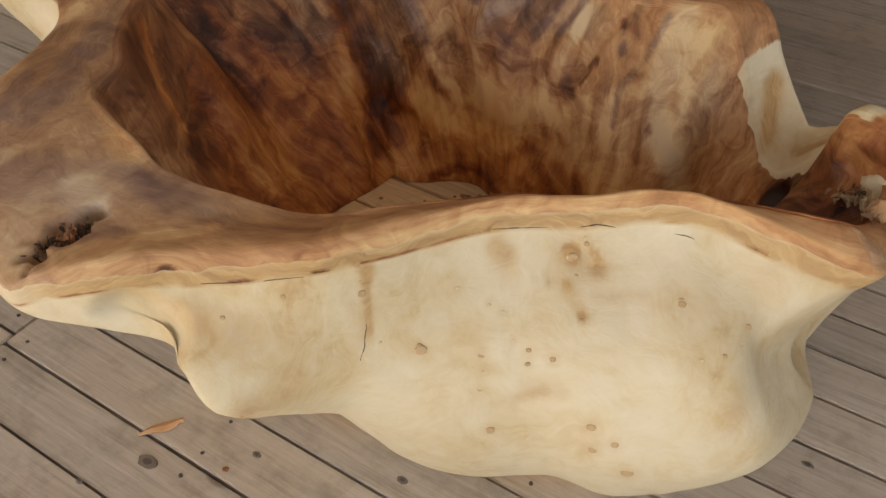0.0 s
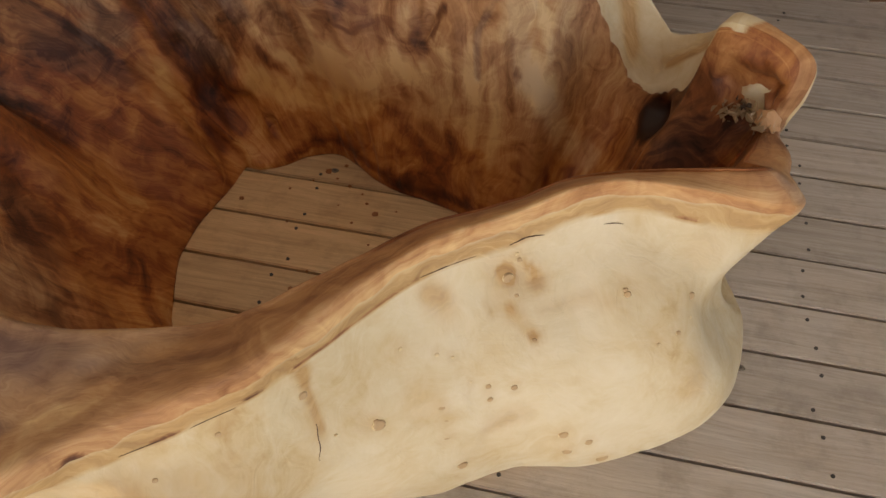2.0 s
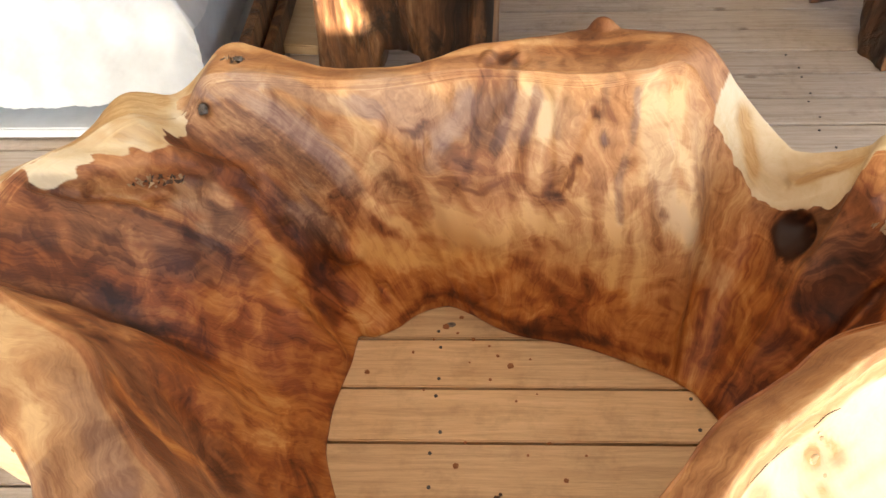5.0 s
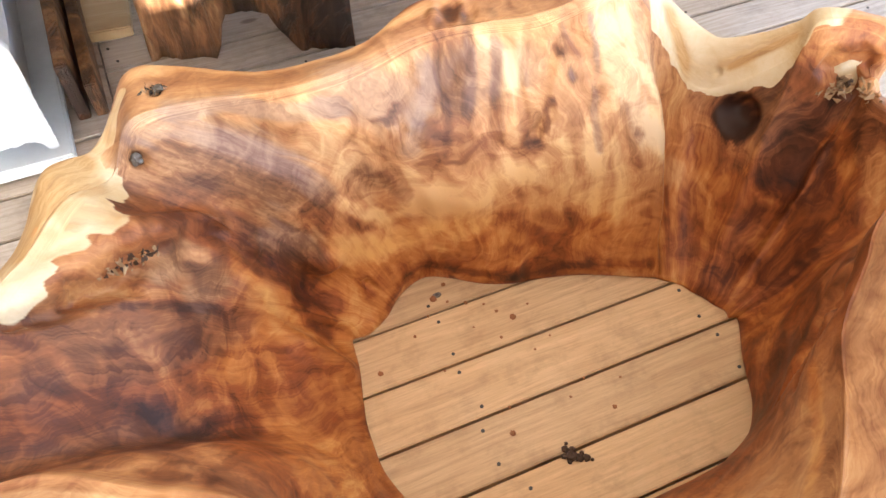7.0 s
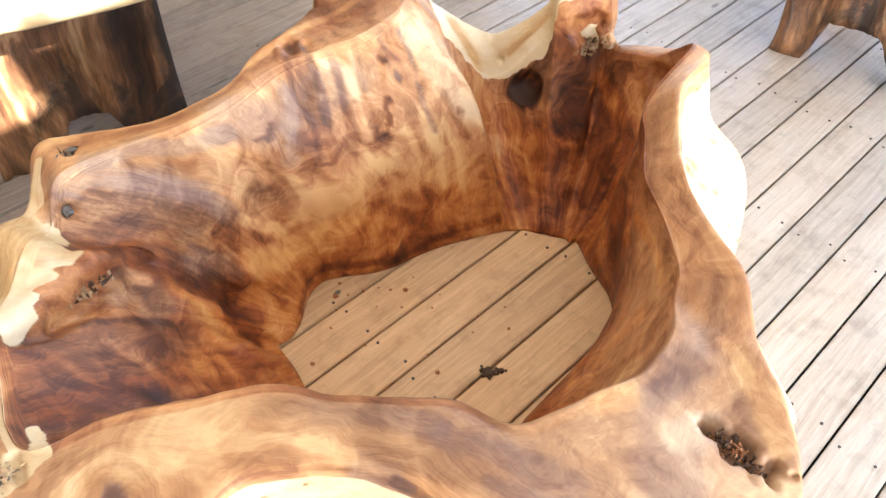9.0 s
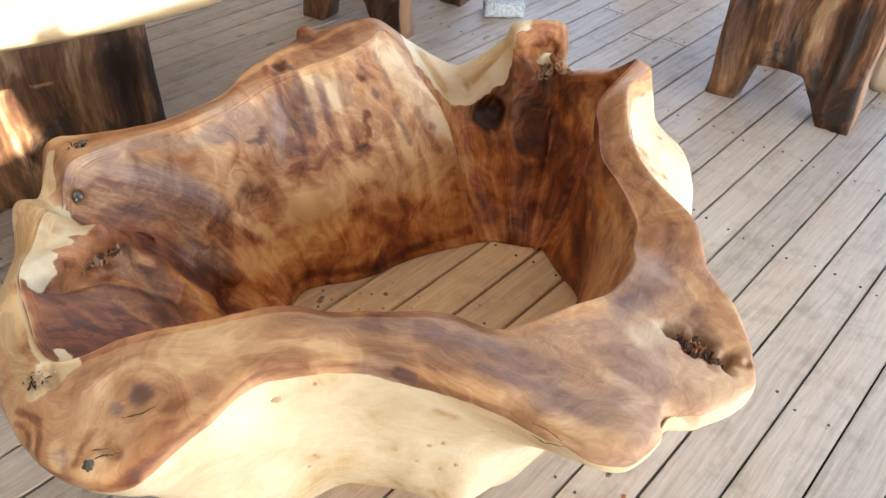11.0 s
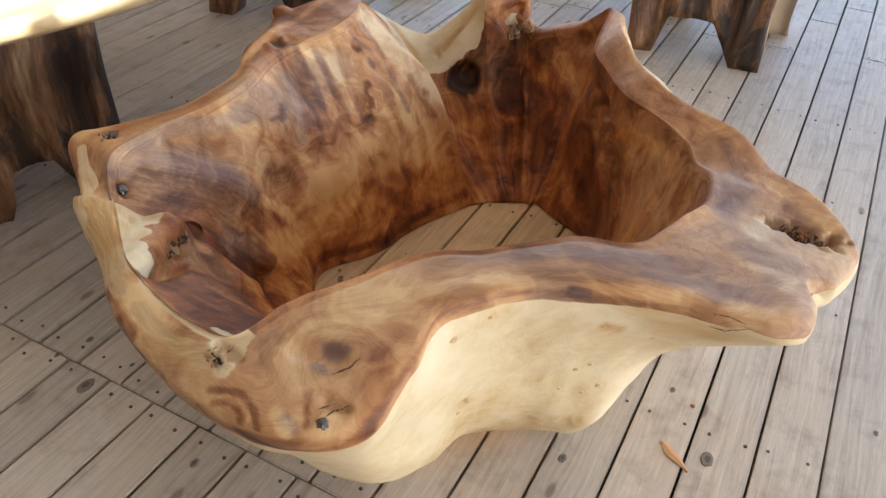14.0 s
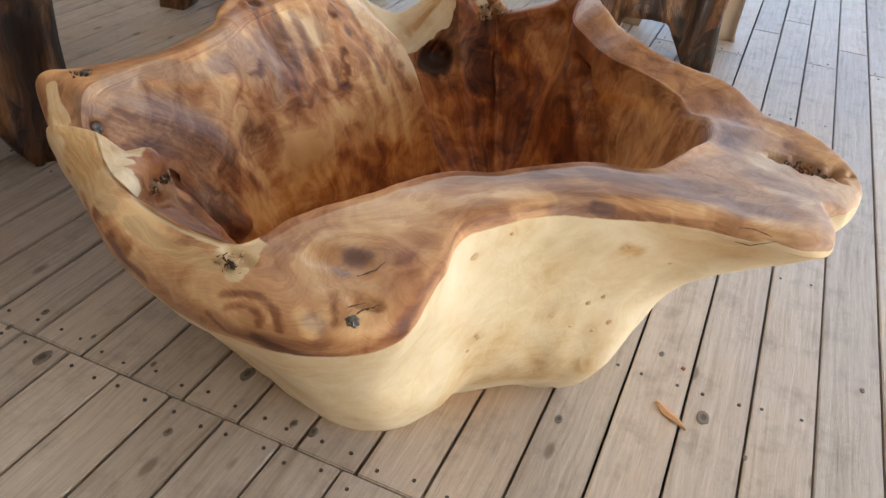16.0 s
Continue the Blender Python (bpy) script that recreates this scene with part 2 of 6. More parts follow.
def root_material():
    m = Nodes("carved_root_wood")
    t = m.tree.nodes.new("ShaderNodeTexCoord")
    pos = t.outputs["Object"]

    def attr(name):
        n = m.tree.nodes.new("ShaderNodeAttribute")
        n.attribute_name = name
        return n.outputs["Fac"]

    def warped(vec, by, amount):
        n = m.tree.nodes.new("ShaderNodeVectorMath")
        n.operation = "MULTIPLY_ADD"
        m.link(by, n.inputs[0])
        n.inputs[1].default_value = (amount, amount, amount)
        m.link(vec, n.inputs[2])
        return n.outputs[0]

    tone, red, sap, pale, top = (attr(s) for s in ("tone", "red", "sap", "pale", "top"))
    phi, psi = attr("phi"), attr("psi")
    w1 = m.noise(pos, 3.2, 3.0, 0.5)
    v1 = warped(pos, w1.outputs["Color"], 0.55)
    w2 = m.noise(v1, 8.0, 3.0, 0.55)
    v2 = warped(v1, w2.outputs["Color"], 0.12)
    jitter = m.noise(pos, 9.0, 4.0, 0.55, 0.3)
    bent = m.math("ADD", phi, m.math("ADD", m.math("MULTIPLY", w1.outputs[0], 0.17), m.math("MULTIPLY", jitter.outputs[0], 0.12)))

    def layers(across, along, detail, rough):
        """Growth layers: bands that follow the grain and change slowly along it."""
        comb = m.tree.nodes.new("ShaderNodeCombineXYZ")
        m.link(m.math("MULTIPLY", bent, across), comb.inputs[0])
        m.link(m.math("MULTIPLY", psi, along), comb.inputs[1])
        m.link(m.math("MULTIPLY", w2.outputs[0], 0.6), comb.inputs[2])
        return m.noise(comb.outputs[0], 1.0, detail, rough, 0.0).outputs[0]

    wide, middle, fine = layers(14.0, 5.0, 2.0, 0.5), layers(48.0, 10.0, 3.0, 0.55), layers(190.0, 26.0, 3.0, 0.6)
    fibre = m.math("ADD", m.math("MULTIPLY", middle, 0.6), m.math("MULTIPLY", fine, 0.4))
    big = m.noise(v2, 4.0, 5.0, 0.55, 0.5)
    curl = m.noise(v2, 13.0, 3.5, 0.55, 0.9)
    where = m.ramp(m.noise(pos, 5.0, 3.0, 0.5).outputs[0], [(0.36, (0.25, 0.25, 0.25)), (0.64, (1, 1, 1))])
    calm = m.math("SUBTRACT", 1.0, m.math("MULTIPLY", top, 0.32))
    f = m.math("MULTIPLY", m.math("SUBTRACT", big.outputs[0], 0.5), m.math("MULTIPLY", calm, 0.98))
    f = m.math("ADD", f, m.math("MULTIPLY", m.math("SUBTRACT", curl.outputs[0], 0.5), m.math("MULTIPLY", calm, 0.42)))
    f = m.math("ADD", f, m.math("MULTIPLY", m.math("SUBTRACT", wide, 0.5), m.math("MULTIPLY", calm, 0.45)))
    f = m.math("ADD", f, m.math("MULTIPLY", m.math("SUBTRACT", middle, 0.5), m.math("MULTIPLY", where.outputs[0], m.math("MULTIPLY", calm, 0.38))))
    f = m.math("ADD", f, m.math("MULTIPLY", m.math("SUBTRACT", fine, 0.5), 0.20))
    f = m.math("ADD", f, tone)
    brown = m.ramp(f, [(0.10, (0.028, 0.011, 0.006)), (0.28, (0.095, 0.038, 0.018)), (0.44, (0.225, 0.104, 0.047)), (0.60, (0.42, 0.225, 0.105)), (0.82, (0.67, 0.455, 0.24))])
    ruddy = m.ramp(f, [(0.10, (0.034, 0.010, 0.004)), (0.28, (0.115, 0.028, 0.008)), (0.44, (0.27, 0.075, 0.018)), (0.60, (0.46, 0.172, 0.042)), (0.82, (0.66, 0.36, 0.12))])
    grey = m.ramp(f, [(0.12, (0.060, 0.027, 0.022)), (0.40, (0.190, 0.102, 0.072)), (0.60, (0.35, 0.218, 0.145)), (0.80, (0.55, 0.405, 0.262))])
    c = m.mix(m.math("MULTIPLY", red, 1.0, True), brown.outputs[0], ruddy.outputs[0])
    c = m.mix(m.math("MULTIPLY", red, -3.0, True), c, grey.outputs[0])
    light = m.noise(pos, 7.0, 6.0, 0.62, 0.5)
    patch = m.noise(v1, 3.0, 4.0, 0.55, 0.3)
    mottle = m.noise(v1, 34.0, 5.0, 0.62, 0.6)
    sapc = m.ramp(m.math("ADD", m.math("ADD", m.math("MULTIPLY", light.outputs[0], 0.42), m.math("MULTIPLY", patch.outputs[0], 0.40)), m.math("MULTIPLY", mottle.outputs[0], 0.18)),
                  [(0.34, (0.43, 0.265, 0.11)), (0.43, (0.56, 0.42, 0.24)), (0.52, (0.62, 0.505, 0.335)), (0.64, (0.67, 0.57, 0.42))])
    sapc = m.mix(m.math("MULTIPLY", pale, -1.0, True), sapc.outputs[0], m.ramp(fibre, [(0.33, (0.34, 0.19, 0.08)), (0.5, (0.46, 0.28, 0.12)), (0.68, (0.58, 0.39, 0.19))]).outputs[0])
    border = m.math("ADD", sap, m.math("MULTIPLY", m.math("SUBTRACT", fibre, 0.5), 0.5))
    mask = m.ramp(border, [(0.42, (0, 0, 0)), (0.58, (1, 1, 1))])
    m.colour(m.mix(mask.outputs[0], c, sapc))
    rough = m.math("ADD", m.math("ADD", 0.40, m.math("MULTIPLY", light.outputs[0], 0.2)), m.math("MULTIPLY", mask.outputs[0], 0.12))
    m.link(rough, m.bsdf.inputs["Roughness"])
    m.bsdf.inputs["Specular IOR Level"].default_value = 0.28
    m.bump(m.math("ADD", fibre, m.math("MULTIPLY", curl.outputs[0], 0.8)), 0.22, 0.006)
    return m.mat


MAT_ROOT = root_material()


# ---- mesh helpers ----
def part(name, bm, material, parent=None, label=""):
    me = bpy.data.meshes.new(name)
    bm.to_mesh(me)
    bm.free()
    me.materials.append(material)
    ob = new(name, me)
    if parent is not None:
        ob.parent = parent
    if label:
        ob["label"] = label
    return ob


def box_bm(cx, cy, cz, sx, sy, sz, bevel=0.0):
    bm = bmesh.new()
    bmesh.ops.create_cube(bm, size=1.0, matrix=Matrix.Translation((cx, cy, cz)) @ Matrix.Diagonal((sx, sy, sz, 1)))
    if bevel:
        bmesh.ops.bevel(bm, geom=bm.edges[:], offset=bevel, segments=2, affect="EDGES")
    return bm


def loop_curve(pts, n):
    """n points per station on a closed Catmull-Rom curve."""
    p = np.array(pts, float)
    a, b, c, d = np.roll(p, 1, 0), p, np.roll(p, -1, 0), np.roll(p, -2, 0)
    out = []
    for t in np.arange(n) / n:
        out.append(0.5 * (2 * b + (c - a) * t + (2 * a - 5 * b + 4 * c - d) * t * t + (3 * b - a - 3 * c + d) * t ** 3))
    return np.stack(out, 1).reshape(len(p) * n, -1)


# ---- the deck ----
PITCH, GAP = 0.1455, 0.007


def build_deck():
    deck = tagged(new("floor"), "weathered grey-brown wooden deck boards with open joints", "floor", kind="structure")
    part("underfloor", box_bm(0.3, 1.4, -0.25, 11.4, 9.8, 0.3), MAT_GAP, deck)
    rng = random.Random(4)
    near = 0
    for side, x0, x1, y0 in ((0, -1.077, 6.0, 1.477), (1, -5.4, -1.077, 1.507)):
        for i in range(-34, 32):
            y = y0 + i * PITCH
            cuts = [x0]
            x = x0
            while x1 - x > 4.4:
                x += rng.uniform(3.0, 3.9)
                cuts.append(x)
            cuts.append(x1)
            for a, b in zip(cuts, cuts[1:]):
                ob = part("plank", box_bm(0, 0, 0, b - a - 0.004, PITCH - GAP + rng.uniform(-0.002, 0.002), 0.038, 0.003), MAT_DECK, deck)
                ob.location = ((a + b) / 2, y + PITCH / 2, -0.019 + rng.uniform(-0.0012, 0.0012))
                for xx in (a + 0.035, b - 0.035):
                    for dy in (0.035, 0.110):
                        if -1.6 < xx < 2.2 and 0.0 < y < 3.0 and near < 300:
                            near += 1
                            nails.append((xx + rng.uniform(-0.012, 0.012), y + dy + rng.uniform(-0.01, 0.01)))
    bm = bmesh.new()
    bmesh.ops.create_cone(bm, cap_ends=True, segments=8, radius1=0.0048, radius2=0.0042, depth=0.003)
    me = bpy.data.meshes.new("nail")
    bm.to_mesh(me)
    bm.free()
    me.materials.append(MAT_NAIL)
    for x in (-0.48, 0.13, 0.74, 1.35):
        for i in range(-8, 10):
            for dy in (0.03, 0.115):
                nails.append((x + rng.uniform(-0.02, 0.02), 1.477 + i * PITCH + dy + rng.uniform(-0.008, 0.008)))
    for x, y in nails:
        ob = new("nail", me)
        ob.parent = deck
        ob.location = (x, y, 0.0005)
    return deck


nails = []
DECK = build_deck()

# ---- the carved root ----
# stations run round the rim: inner edge, outer edge, their heights, shoulder, belly, foot outside, foot inside
RIM_IN = [(.436, 1.240), (.185, 1.200), (.062, 1.118), (-.055, 1.038), (-.138, .940), (-.198, .875), (-.252, .822), (-.310, .792), (-.400, .742), (-.512, .727), (-.600, .750),
          (-.690, .772), (-.750, .804), (-.780, .885), (-.834, .935), (-.905, 1.014), (-.972, 1.106), (-1.062, 1.166), (-1.173, 1.234), (-1.276, 1.255), (-1.289, 1.310), (-1.266, 1.403),
          (-1.231, 1.512), (-1.168, 1.606), (-1.100, 1.693), (-1.040, 1.790), (-.974, 1.836), (-.872, 1.839), (-.712, 1.806), (-.573, 1.817), (-.419, 1.870), (-.298, 1.863), (-.178, 1.832),
          (-.041, 1.851), (.064, 1.894), (.163, 1.840), (.239, 1.801), (.300, 1.749), (.367, 1.656), (.393, 1.635), (.516, 1.561), (.496, 1.520), (.459, 1.405), (.431, 1.327)]
RIM_OUT = [(.495, 1.207), (.227, 1.131), (.069, 1.033), (-.032, .952), (-.120, .843), (-.200, .713), (-.319, .616), (-.402, .526), (-.478, .460), (-.530, .437), (-.642, .463),
           (-.720, .490), (-.849, .519), (-.887, .697), (-.941, .835), (-.997, .920), (-1.098, .994), (-1.210, .983), (-1.328, .994), (-1.391, 1.101), (-1.387, 1.229), (-1.355, 1.353),
           (-1.295, 1.511), (-1.191, 1.661), (-1.134, 1.778), (-1.054, 1.867), (-.962, 1.985), (-.866, 1.991), (-.723, 1.912), (-.543, 1.900), (-.406, 1.967), (-.265, 2.009), (-.103, 2.107),
           (.029, 2.072), (.135, 2.029), (.212, 1.948), (.300, 1.855), (.333, 1.797), (.399, 1.710), (.427, 1.663), (.552, 1.567), (.530, 1.525), (.534, 1.420), (.516, 1.342)]
Z_IN = [.623, .600, .592, .600, .610, .615, .615, .612, .638, .650, .660, .668, .672, .673, .680, .680, .674, .674, .673, .676, .676, .662,
        .665, .645, .644, .567, .635, .640, .646, .643, .629, .629, .633, .631, .617, .500, .369, .360, .503, .610, .597, .469, .506, .548]
Z_OUT = [.585, .649, .639, .644, .640, .650, .644, .660, .654, .637, .651, .666, .679, .692, .692, .692, .690, .686, .683, .673, .658, .642,
         .642, .621, .646, .588, .636, .621, .622, .629, .634, .632, .601, .612, .610, .534, .457, .459, .552, .615, .595, .465, .499, .534]
SHOULDER = [(.413, 1.139), (.373, 1.005), (.205, .914), (.065, .854), (-.048, .768), (-.149, .673), (-.242, .533), (-.293, .543), (-.338, .587), (-.441, .618), (-.529, .658),
            (-.627, .678), (-.742, .694), (-.830, .758), (-.889, .838), (-.953, .926), (-1.040, .991), (-1.136, 1.027), (-1.246, 1.066), (-1.289, 1.165), (-1.268, 1.260), (-1.241, 1.370),
            (-1.201, 1.497), (-1.134, 1.630), (-1.090, 1.730), (-.988, 1.840), (-.881, 1.887)]
BELLY = [(.524, 1.252), (.469, 1.026), (.283, .902), (.121, .853), (-.001, .779), (-.123, .741), (-.214, .747), (-.317, .746), (-.409, .735), (-.476, .743), (-.550, .757),
         (-.635, .764), (-.726, .780), (-.825, .797), (-.867, .866), (-.898, .928), (-.963, 1.003), (-1.050, 1.033), (-1.136, 1.088), (-1.168, 1.185), (-1.138, 1.295), (-1.103, 1.392),
         (-1.063, 1.511), (-1.011, 1.616), (-.964, 1.710), (-.877, 1.802), (-.790, 1.842)]
FOOT_OUT = [(.448, 1.338), (.377, 1.128), (.262, .993), (.134, .964), (.001, .877), (-.118, .843), (-.241, .853), (-.340, .863), (-.416, .845), (-.474, .845), (-.531, .851),
            (-.580, .856), (-.624, .877), (-.662, .925), (-.686, 1.000), (-.737, 1.061), (-.795, 1.119), (-.854, 1.168), (-.919, 1.224), (-.956, 1.318), (-.953, 1.403), (-.927, 1.479),
            (-.909, 1.570), (-.885, 1.660), (-.851, 1.719), (-.786, 1.769), (-.710, 1.797), (-.614, 1.816), (-.498, 1.813), (-.382, 1.801), (-.275, 1.780), (-.166, 1.757), (-.058, 1.734),
            (.060, 1.721), (.169, 1.719), (.248, 1.718), (.286, 1.707), (.323, 1.676), (.370, 1.626), (.395, 1.585), (.422, 1.536), (.438, 1.478), (.453, 1.421), (.440, 1.388)]
FOOT_IN = [(.192, 1.314), (.141, 1.226), (.085, 1.111), (.000, 1.044), (-.128, 1.030), (-.228, 1.028), (-.319, 1.025), (-.388, 1.020), (-.447, 1.009), (-.496, .984), (-.545, .980),
           (-.582, 1.009), (-.618, 1.045), (-.647, 1.089), (-.677, 1.132), (-.697, 1.185), (-.716, 1.238), (-.733, 1.300), (-.734, 1.360), (-.730, 1.422), (-.716, 1.485), (-.701, 1.547),
           (-.694, 1.603), (-.687, 1.627), (-.647, 1.626), (-.592, 1.655), (-.538, 1.701), (-.468, 1.726), (-.411, 1.703), (-.337, 1.653), (-.267, 1.625), (-.192, 1.611), (-.101, 1.584),
           (-.006, 1.541), (.064, 1.506), (.090, 1.487), (.107, 1.475), (.123, 1.458), (.134, 1.435), (.151, 1.408), (.166, 1.379), (.181, 1.354), (.177, 1.334), (.187, 1.330)]

STREAKS, SWIRLS, DENTS = [], [], []


def streak(r, points, tone=0.0, red=0.0, sap=0.0, pale=0.0):
    """A streak of other wood along the points, r wide: lighter or darker, redder or greyer, sapwood or heartwood."""
    STREAKS.append((r, points, tone, red, sap, pale))


def swirl(spot, r, turns):
    """A burl of radius r, round which the grain bends."""
    SWIRLS.append((spot, r, turns))


def dent(a, b, r, depth, rough=0.0):
    """A hollow (or, below zero, a lump) from a to b."""
    DENTS.append((Vector(a), Vector(b), r, depth, rough))


def near_segment(p, a, b):
    """The distance of points p from the segment a to b."""
    a, d = np.array(a), np.array(b) - np.array(a)
    t = np.clip(((p - a) @ d) / max(d @ d, 1e-9), 0, 1)[:, None]
    return np.linalg.norm(p - a - t * d, axis=1)


def smooth(x):
    x = np.clip(x, 0, 1)
    return x * x * (3 - 2 * x)


def wander(p, scale, seed):
    """Smooth noise at points p, from -1 to 1."""
    off = Vector((seed * 7.3, seed * 3.1, seed * 5.7))
    return np.array([noise.noise(Vector(q) * scale + off) for q in p])


# far wall: pale figure
streak(0.011, [(-0.502, 1.735, 0.419), (-0.472, 1.723, 0.345), (-0.486, 1.730, 0.275), (-0.540, 1.748, 0.260), (-0.605, 1.743, 0.311), (-0.655, 1.746, 0.375)], tone=0.213)
streak(0.042, [(-0.619, 1.720, 0.219), (-0.504, 1.739, 0.217), (-0.435, 1.708, 0.322), (-0.350, 1.688, 0.319), (-0.244, 1.675, 0.305), (-0.154, 1.647, 0.276)], tone=0.15)
streak(0.03, [(-0.667, 1.723, 0.261), (-0.565, 1.726, 0.182), (-0.456, 1.720, 0.177), (-0.363, 1.676, 0.228)], tone=0.125, red=0.1)
streak(0.01, [(-0.212, 1.687, 0.373), (-0.190, 1.661, 0.296), (-0.171, 1.643, 0.232)], tone=0.138)
streak(0.01, [(-0.158, 1.684, 0.416), (-0.145, 1.655, 0.331), (-0.126, 1.635, 0.262)], tone=0.138)
streak(0.01, [(-0.259, 1.692, 0.360), (-0.230, 1.666, 0.275)], tone=0.138)
streak(0.01, [(-0.108, 1.680, 0.435), (-0.085, 1.637, 0.324), (-0.087, 1.613, 0.211)], tone=0.138)
streak(0.01, [(-0.052, 1.656, 0.402), (-0.030, 1.617, 0.303), (-0.033, 1.585, 0.174)], tone=0.138)
streak(0.01, [(-0.291, 1.712, 0.407), (-0.275, 1.695, 0.363)], tone=0.138)
streak(0.03, [(-0.022, 1.847, 0.611), (-0.020, 1.783, 0.556), (-0.005, 1.710, 0.487), (0.030, 1.639, 0.403), (0.180, 1.669, 0.174)], tone=0.15, red=-0.4)
streak(0.014, [(0.036, 1.842, 0.584), (0.028, 1.760, 0.528), (0.062, 1.687, 0.450)], tone=0.15, red=-0.2)
streak(0.02, [(-0.425, 1.847, 0.596), (-0.422, 1.810, 0.560), (-0.473, 1.758, 0.525), (-0.494, 1.737, 0.472)], tone=0.088, red=-0.4)
streak(0.03, [(-0.669, 1.785, 0.519), (-0.610, 1.769, 0.463), (-0.571, 1.758, 0.370)], tone=0.1, red=-0.2)
streak(0.012, [(-0.292, 1.856, 0.611), (-0.305, 1.794, 0.533), (-0.334, 1.743, 0.462)], tone=0.15)
streak(0.014, [(-0.241, 1.811, 0.574), (-0.266, 1.755, 0.491), (-0.269, 1.724, 0.438)], tone=0.15)
# far wall: dark figure
streak(0.026, [(-0.980, 1.834, 0.621), (-0.890, 1.831, 0.604), (-0.802, 1.807, 0.551), (-0.722, 1.777, 0.481), (-0.675, 1.751, 0.403)], tone=-0.075, red=-0.4)
streak(0.018, [(-0.908, 1.846, 0.639), (-0.793, 1.822, 0.631), (-0.721, 1.801, 0.596), (-0.617, 1.785, 0.588)], tone=-0.062, red=-0.5)
streak(0.05, [(-0.990, 1.804, 0.554), (-0.893, 1.796, 0.537), (-0.801, 1.774, 0.489), (-0.747, 1.756, 0.434)], tone=-0.025, red=-0.35)
streak(0.006, [(-0.558, 1.767, 0.548), (-0.524, 1.764, 0.543), (-0.507, 1.777, 0.559)], tone=-0.312)
streak(0.03, [(-0.837, 1.772, 0.474), (-0.808, 1.742, 0.370), (-0.809, 1.705, 0.279), (-0.744, 1.675, 0.172), (-0.703, 1.641, 0.100)], tone=-0.025)
streak(0.02, [(-0.747, 1.743, 0.376), (-0.718, 1.722, 0.268), (-0.686, 1.696, 0.153)], tone=-0.037)
streak(0.012, [(-0.632, 1.701, 0.138), (-0.621, 1.684, 0.084)], tone=-0.312)
streak(0.011, [(-0.577, 1.674, 0.021), (-0.519, 1.714, 0.050), (-0.453, 1.723, 0.063), (-0.370, 1.671, 0.049), (-0.281, 1.628, 0.035), (-0.168, 1.605, 0.038), (-0.062, 1.570, 0.055), (0.051, 1.516, 0.055)], tone=-0.35, red=0.1)
streak(0.008, [(-0.402, 1.698, 0.005)], tone=-0.25, red=0.1)
streak(0.014, [(-0.296, 1.687, 0.325), (-0.243, 1.669, 0.277), (-0.303, 1.667, 0.230), (-0.350, 1.667, 0.177)], tone=-0.112)
streak(0.014, [(-0.242, 1.652, 0.197), (-0.200, 1.635, 0.152), (-0.256, 1.639, 0.130)], tone=-0.15)
streak(0.01, [(-0.222, 1.709, 0.429), (-0.200, 1.711, 0.445), (-0.180, 1.732, 0.494)], tone=-0.562)
streak(0.016, [(-0.231, 1.707, 0.419), (-0.217, 1.699, 0.404)], tone=-0.375)
streak(0.008, [(-0.147, 1.793, 0.580), (-0.142, 1.787, 0.573)], tone=-0.312)
streak(0.008, [(-0.124, 1.755, 0.539), (-0.120, 1.745, 0.527)], tone=-0.312, red=-0.6)
streak(0.008, [(-0.051, 1.829, 0.603), (-0.063, 1.752, 0.534), (-0.092, 1.695, 0.465), (-0.082, 1.653, 0.381)], tone=-0.125, red=-0.4)
streak(0.009, [(-0.253, 1.889, 0.632), (-0.266, 1.820, 0.574), (-0.296, 1.770, 0.504)], tone=-0.112, red=-0.2)
streak(0.01, [(-0.311, 1.893, 0.632), (-0.327, 1.822, 0.562), (-0.354, 1.767, 0.496)], tone=-0.088, red=-0.2)
streak(0.008, [(-0.201, 1.831, 0.617), (-0.229, 1.771, 0.527)], tone=-0.1)
streak(0.01, [(-0.109, 1.840, 0.626), (-0.138, 1.780, 0.566)], tone=-0.075, red=-0.2)
streak(0.01, [(-0.371, 1.898, 0.631), (-0.392, 1.834, 0.574), (-0.401, 1.769, 0.511), (-0.417, 1.723, 0.447)], tone=-0.112)
streak(0.018, [(-0.469, 1.748, 0.506), (-0.426, 1.737, 0.479), (-0.454, 1.724, 0.444)], tone=-0.075)
streak(0.018, [(-0.325, 1.925, 0.635), (-0.325, 1.908, 0.633)], tone=-0.275)
streak(0.016, [(-0.590, 1.763, 0.426), (-0.526, 1.743, 0.366), (-0.503, 1.735, 0.327)], tone=-0.1, red=-0.1)
streak(0.01, [(-0.634, 1.735, 0.311), (-0.560, 1.736, 0.211)], tone=-0.125)
streak(0.008, [(0.006, 1.650, 0.411), (0.012, 1.645, 0.405)], tone=-0.312)
streak(0.01, [(-0.024, 1.697, 0.472), (0.005, 1.619, 0.342), (0.138, 1.595, 0.099)], tone=-0.188)
streak(0.035, [(-0.480, 1.731, 0.107), (-0.349, 1.664, 0.147), (-0.199, 1.624, 0.101), (-0.080, 1.591, 0.123)], red=0.3)
streak(0.03, [(-0.071, 1.600, 0.175), (-0.016, 1.560, 0.105), (0.112, 1.531, 0.049)], tone=-0.05, red=0.3)
streak(0.035, [(-0.804, 1.745, 0.383), (-0.762, 1.728, 0.305), (-0.727, 1.711, 0.224)], tone=0.088, red=-0.2)
streak(0.05, [(-0.606, 1.806, 0.626), (-0.504, 1.783, 0.567), (-0.373, 1.808, 0.545), (-0.250, 1.800, 0.555)], tone=-0.062, red=-0.45)
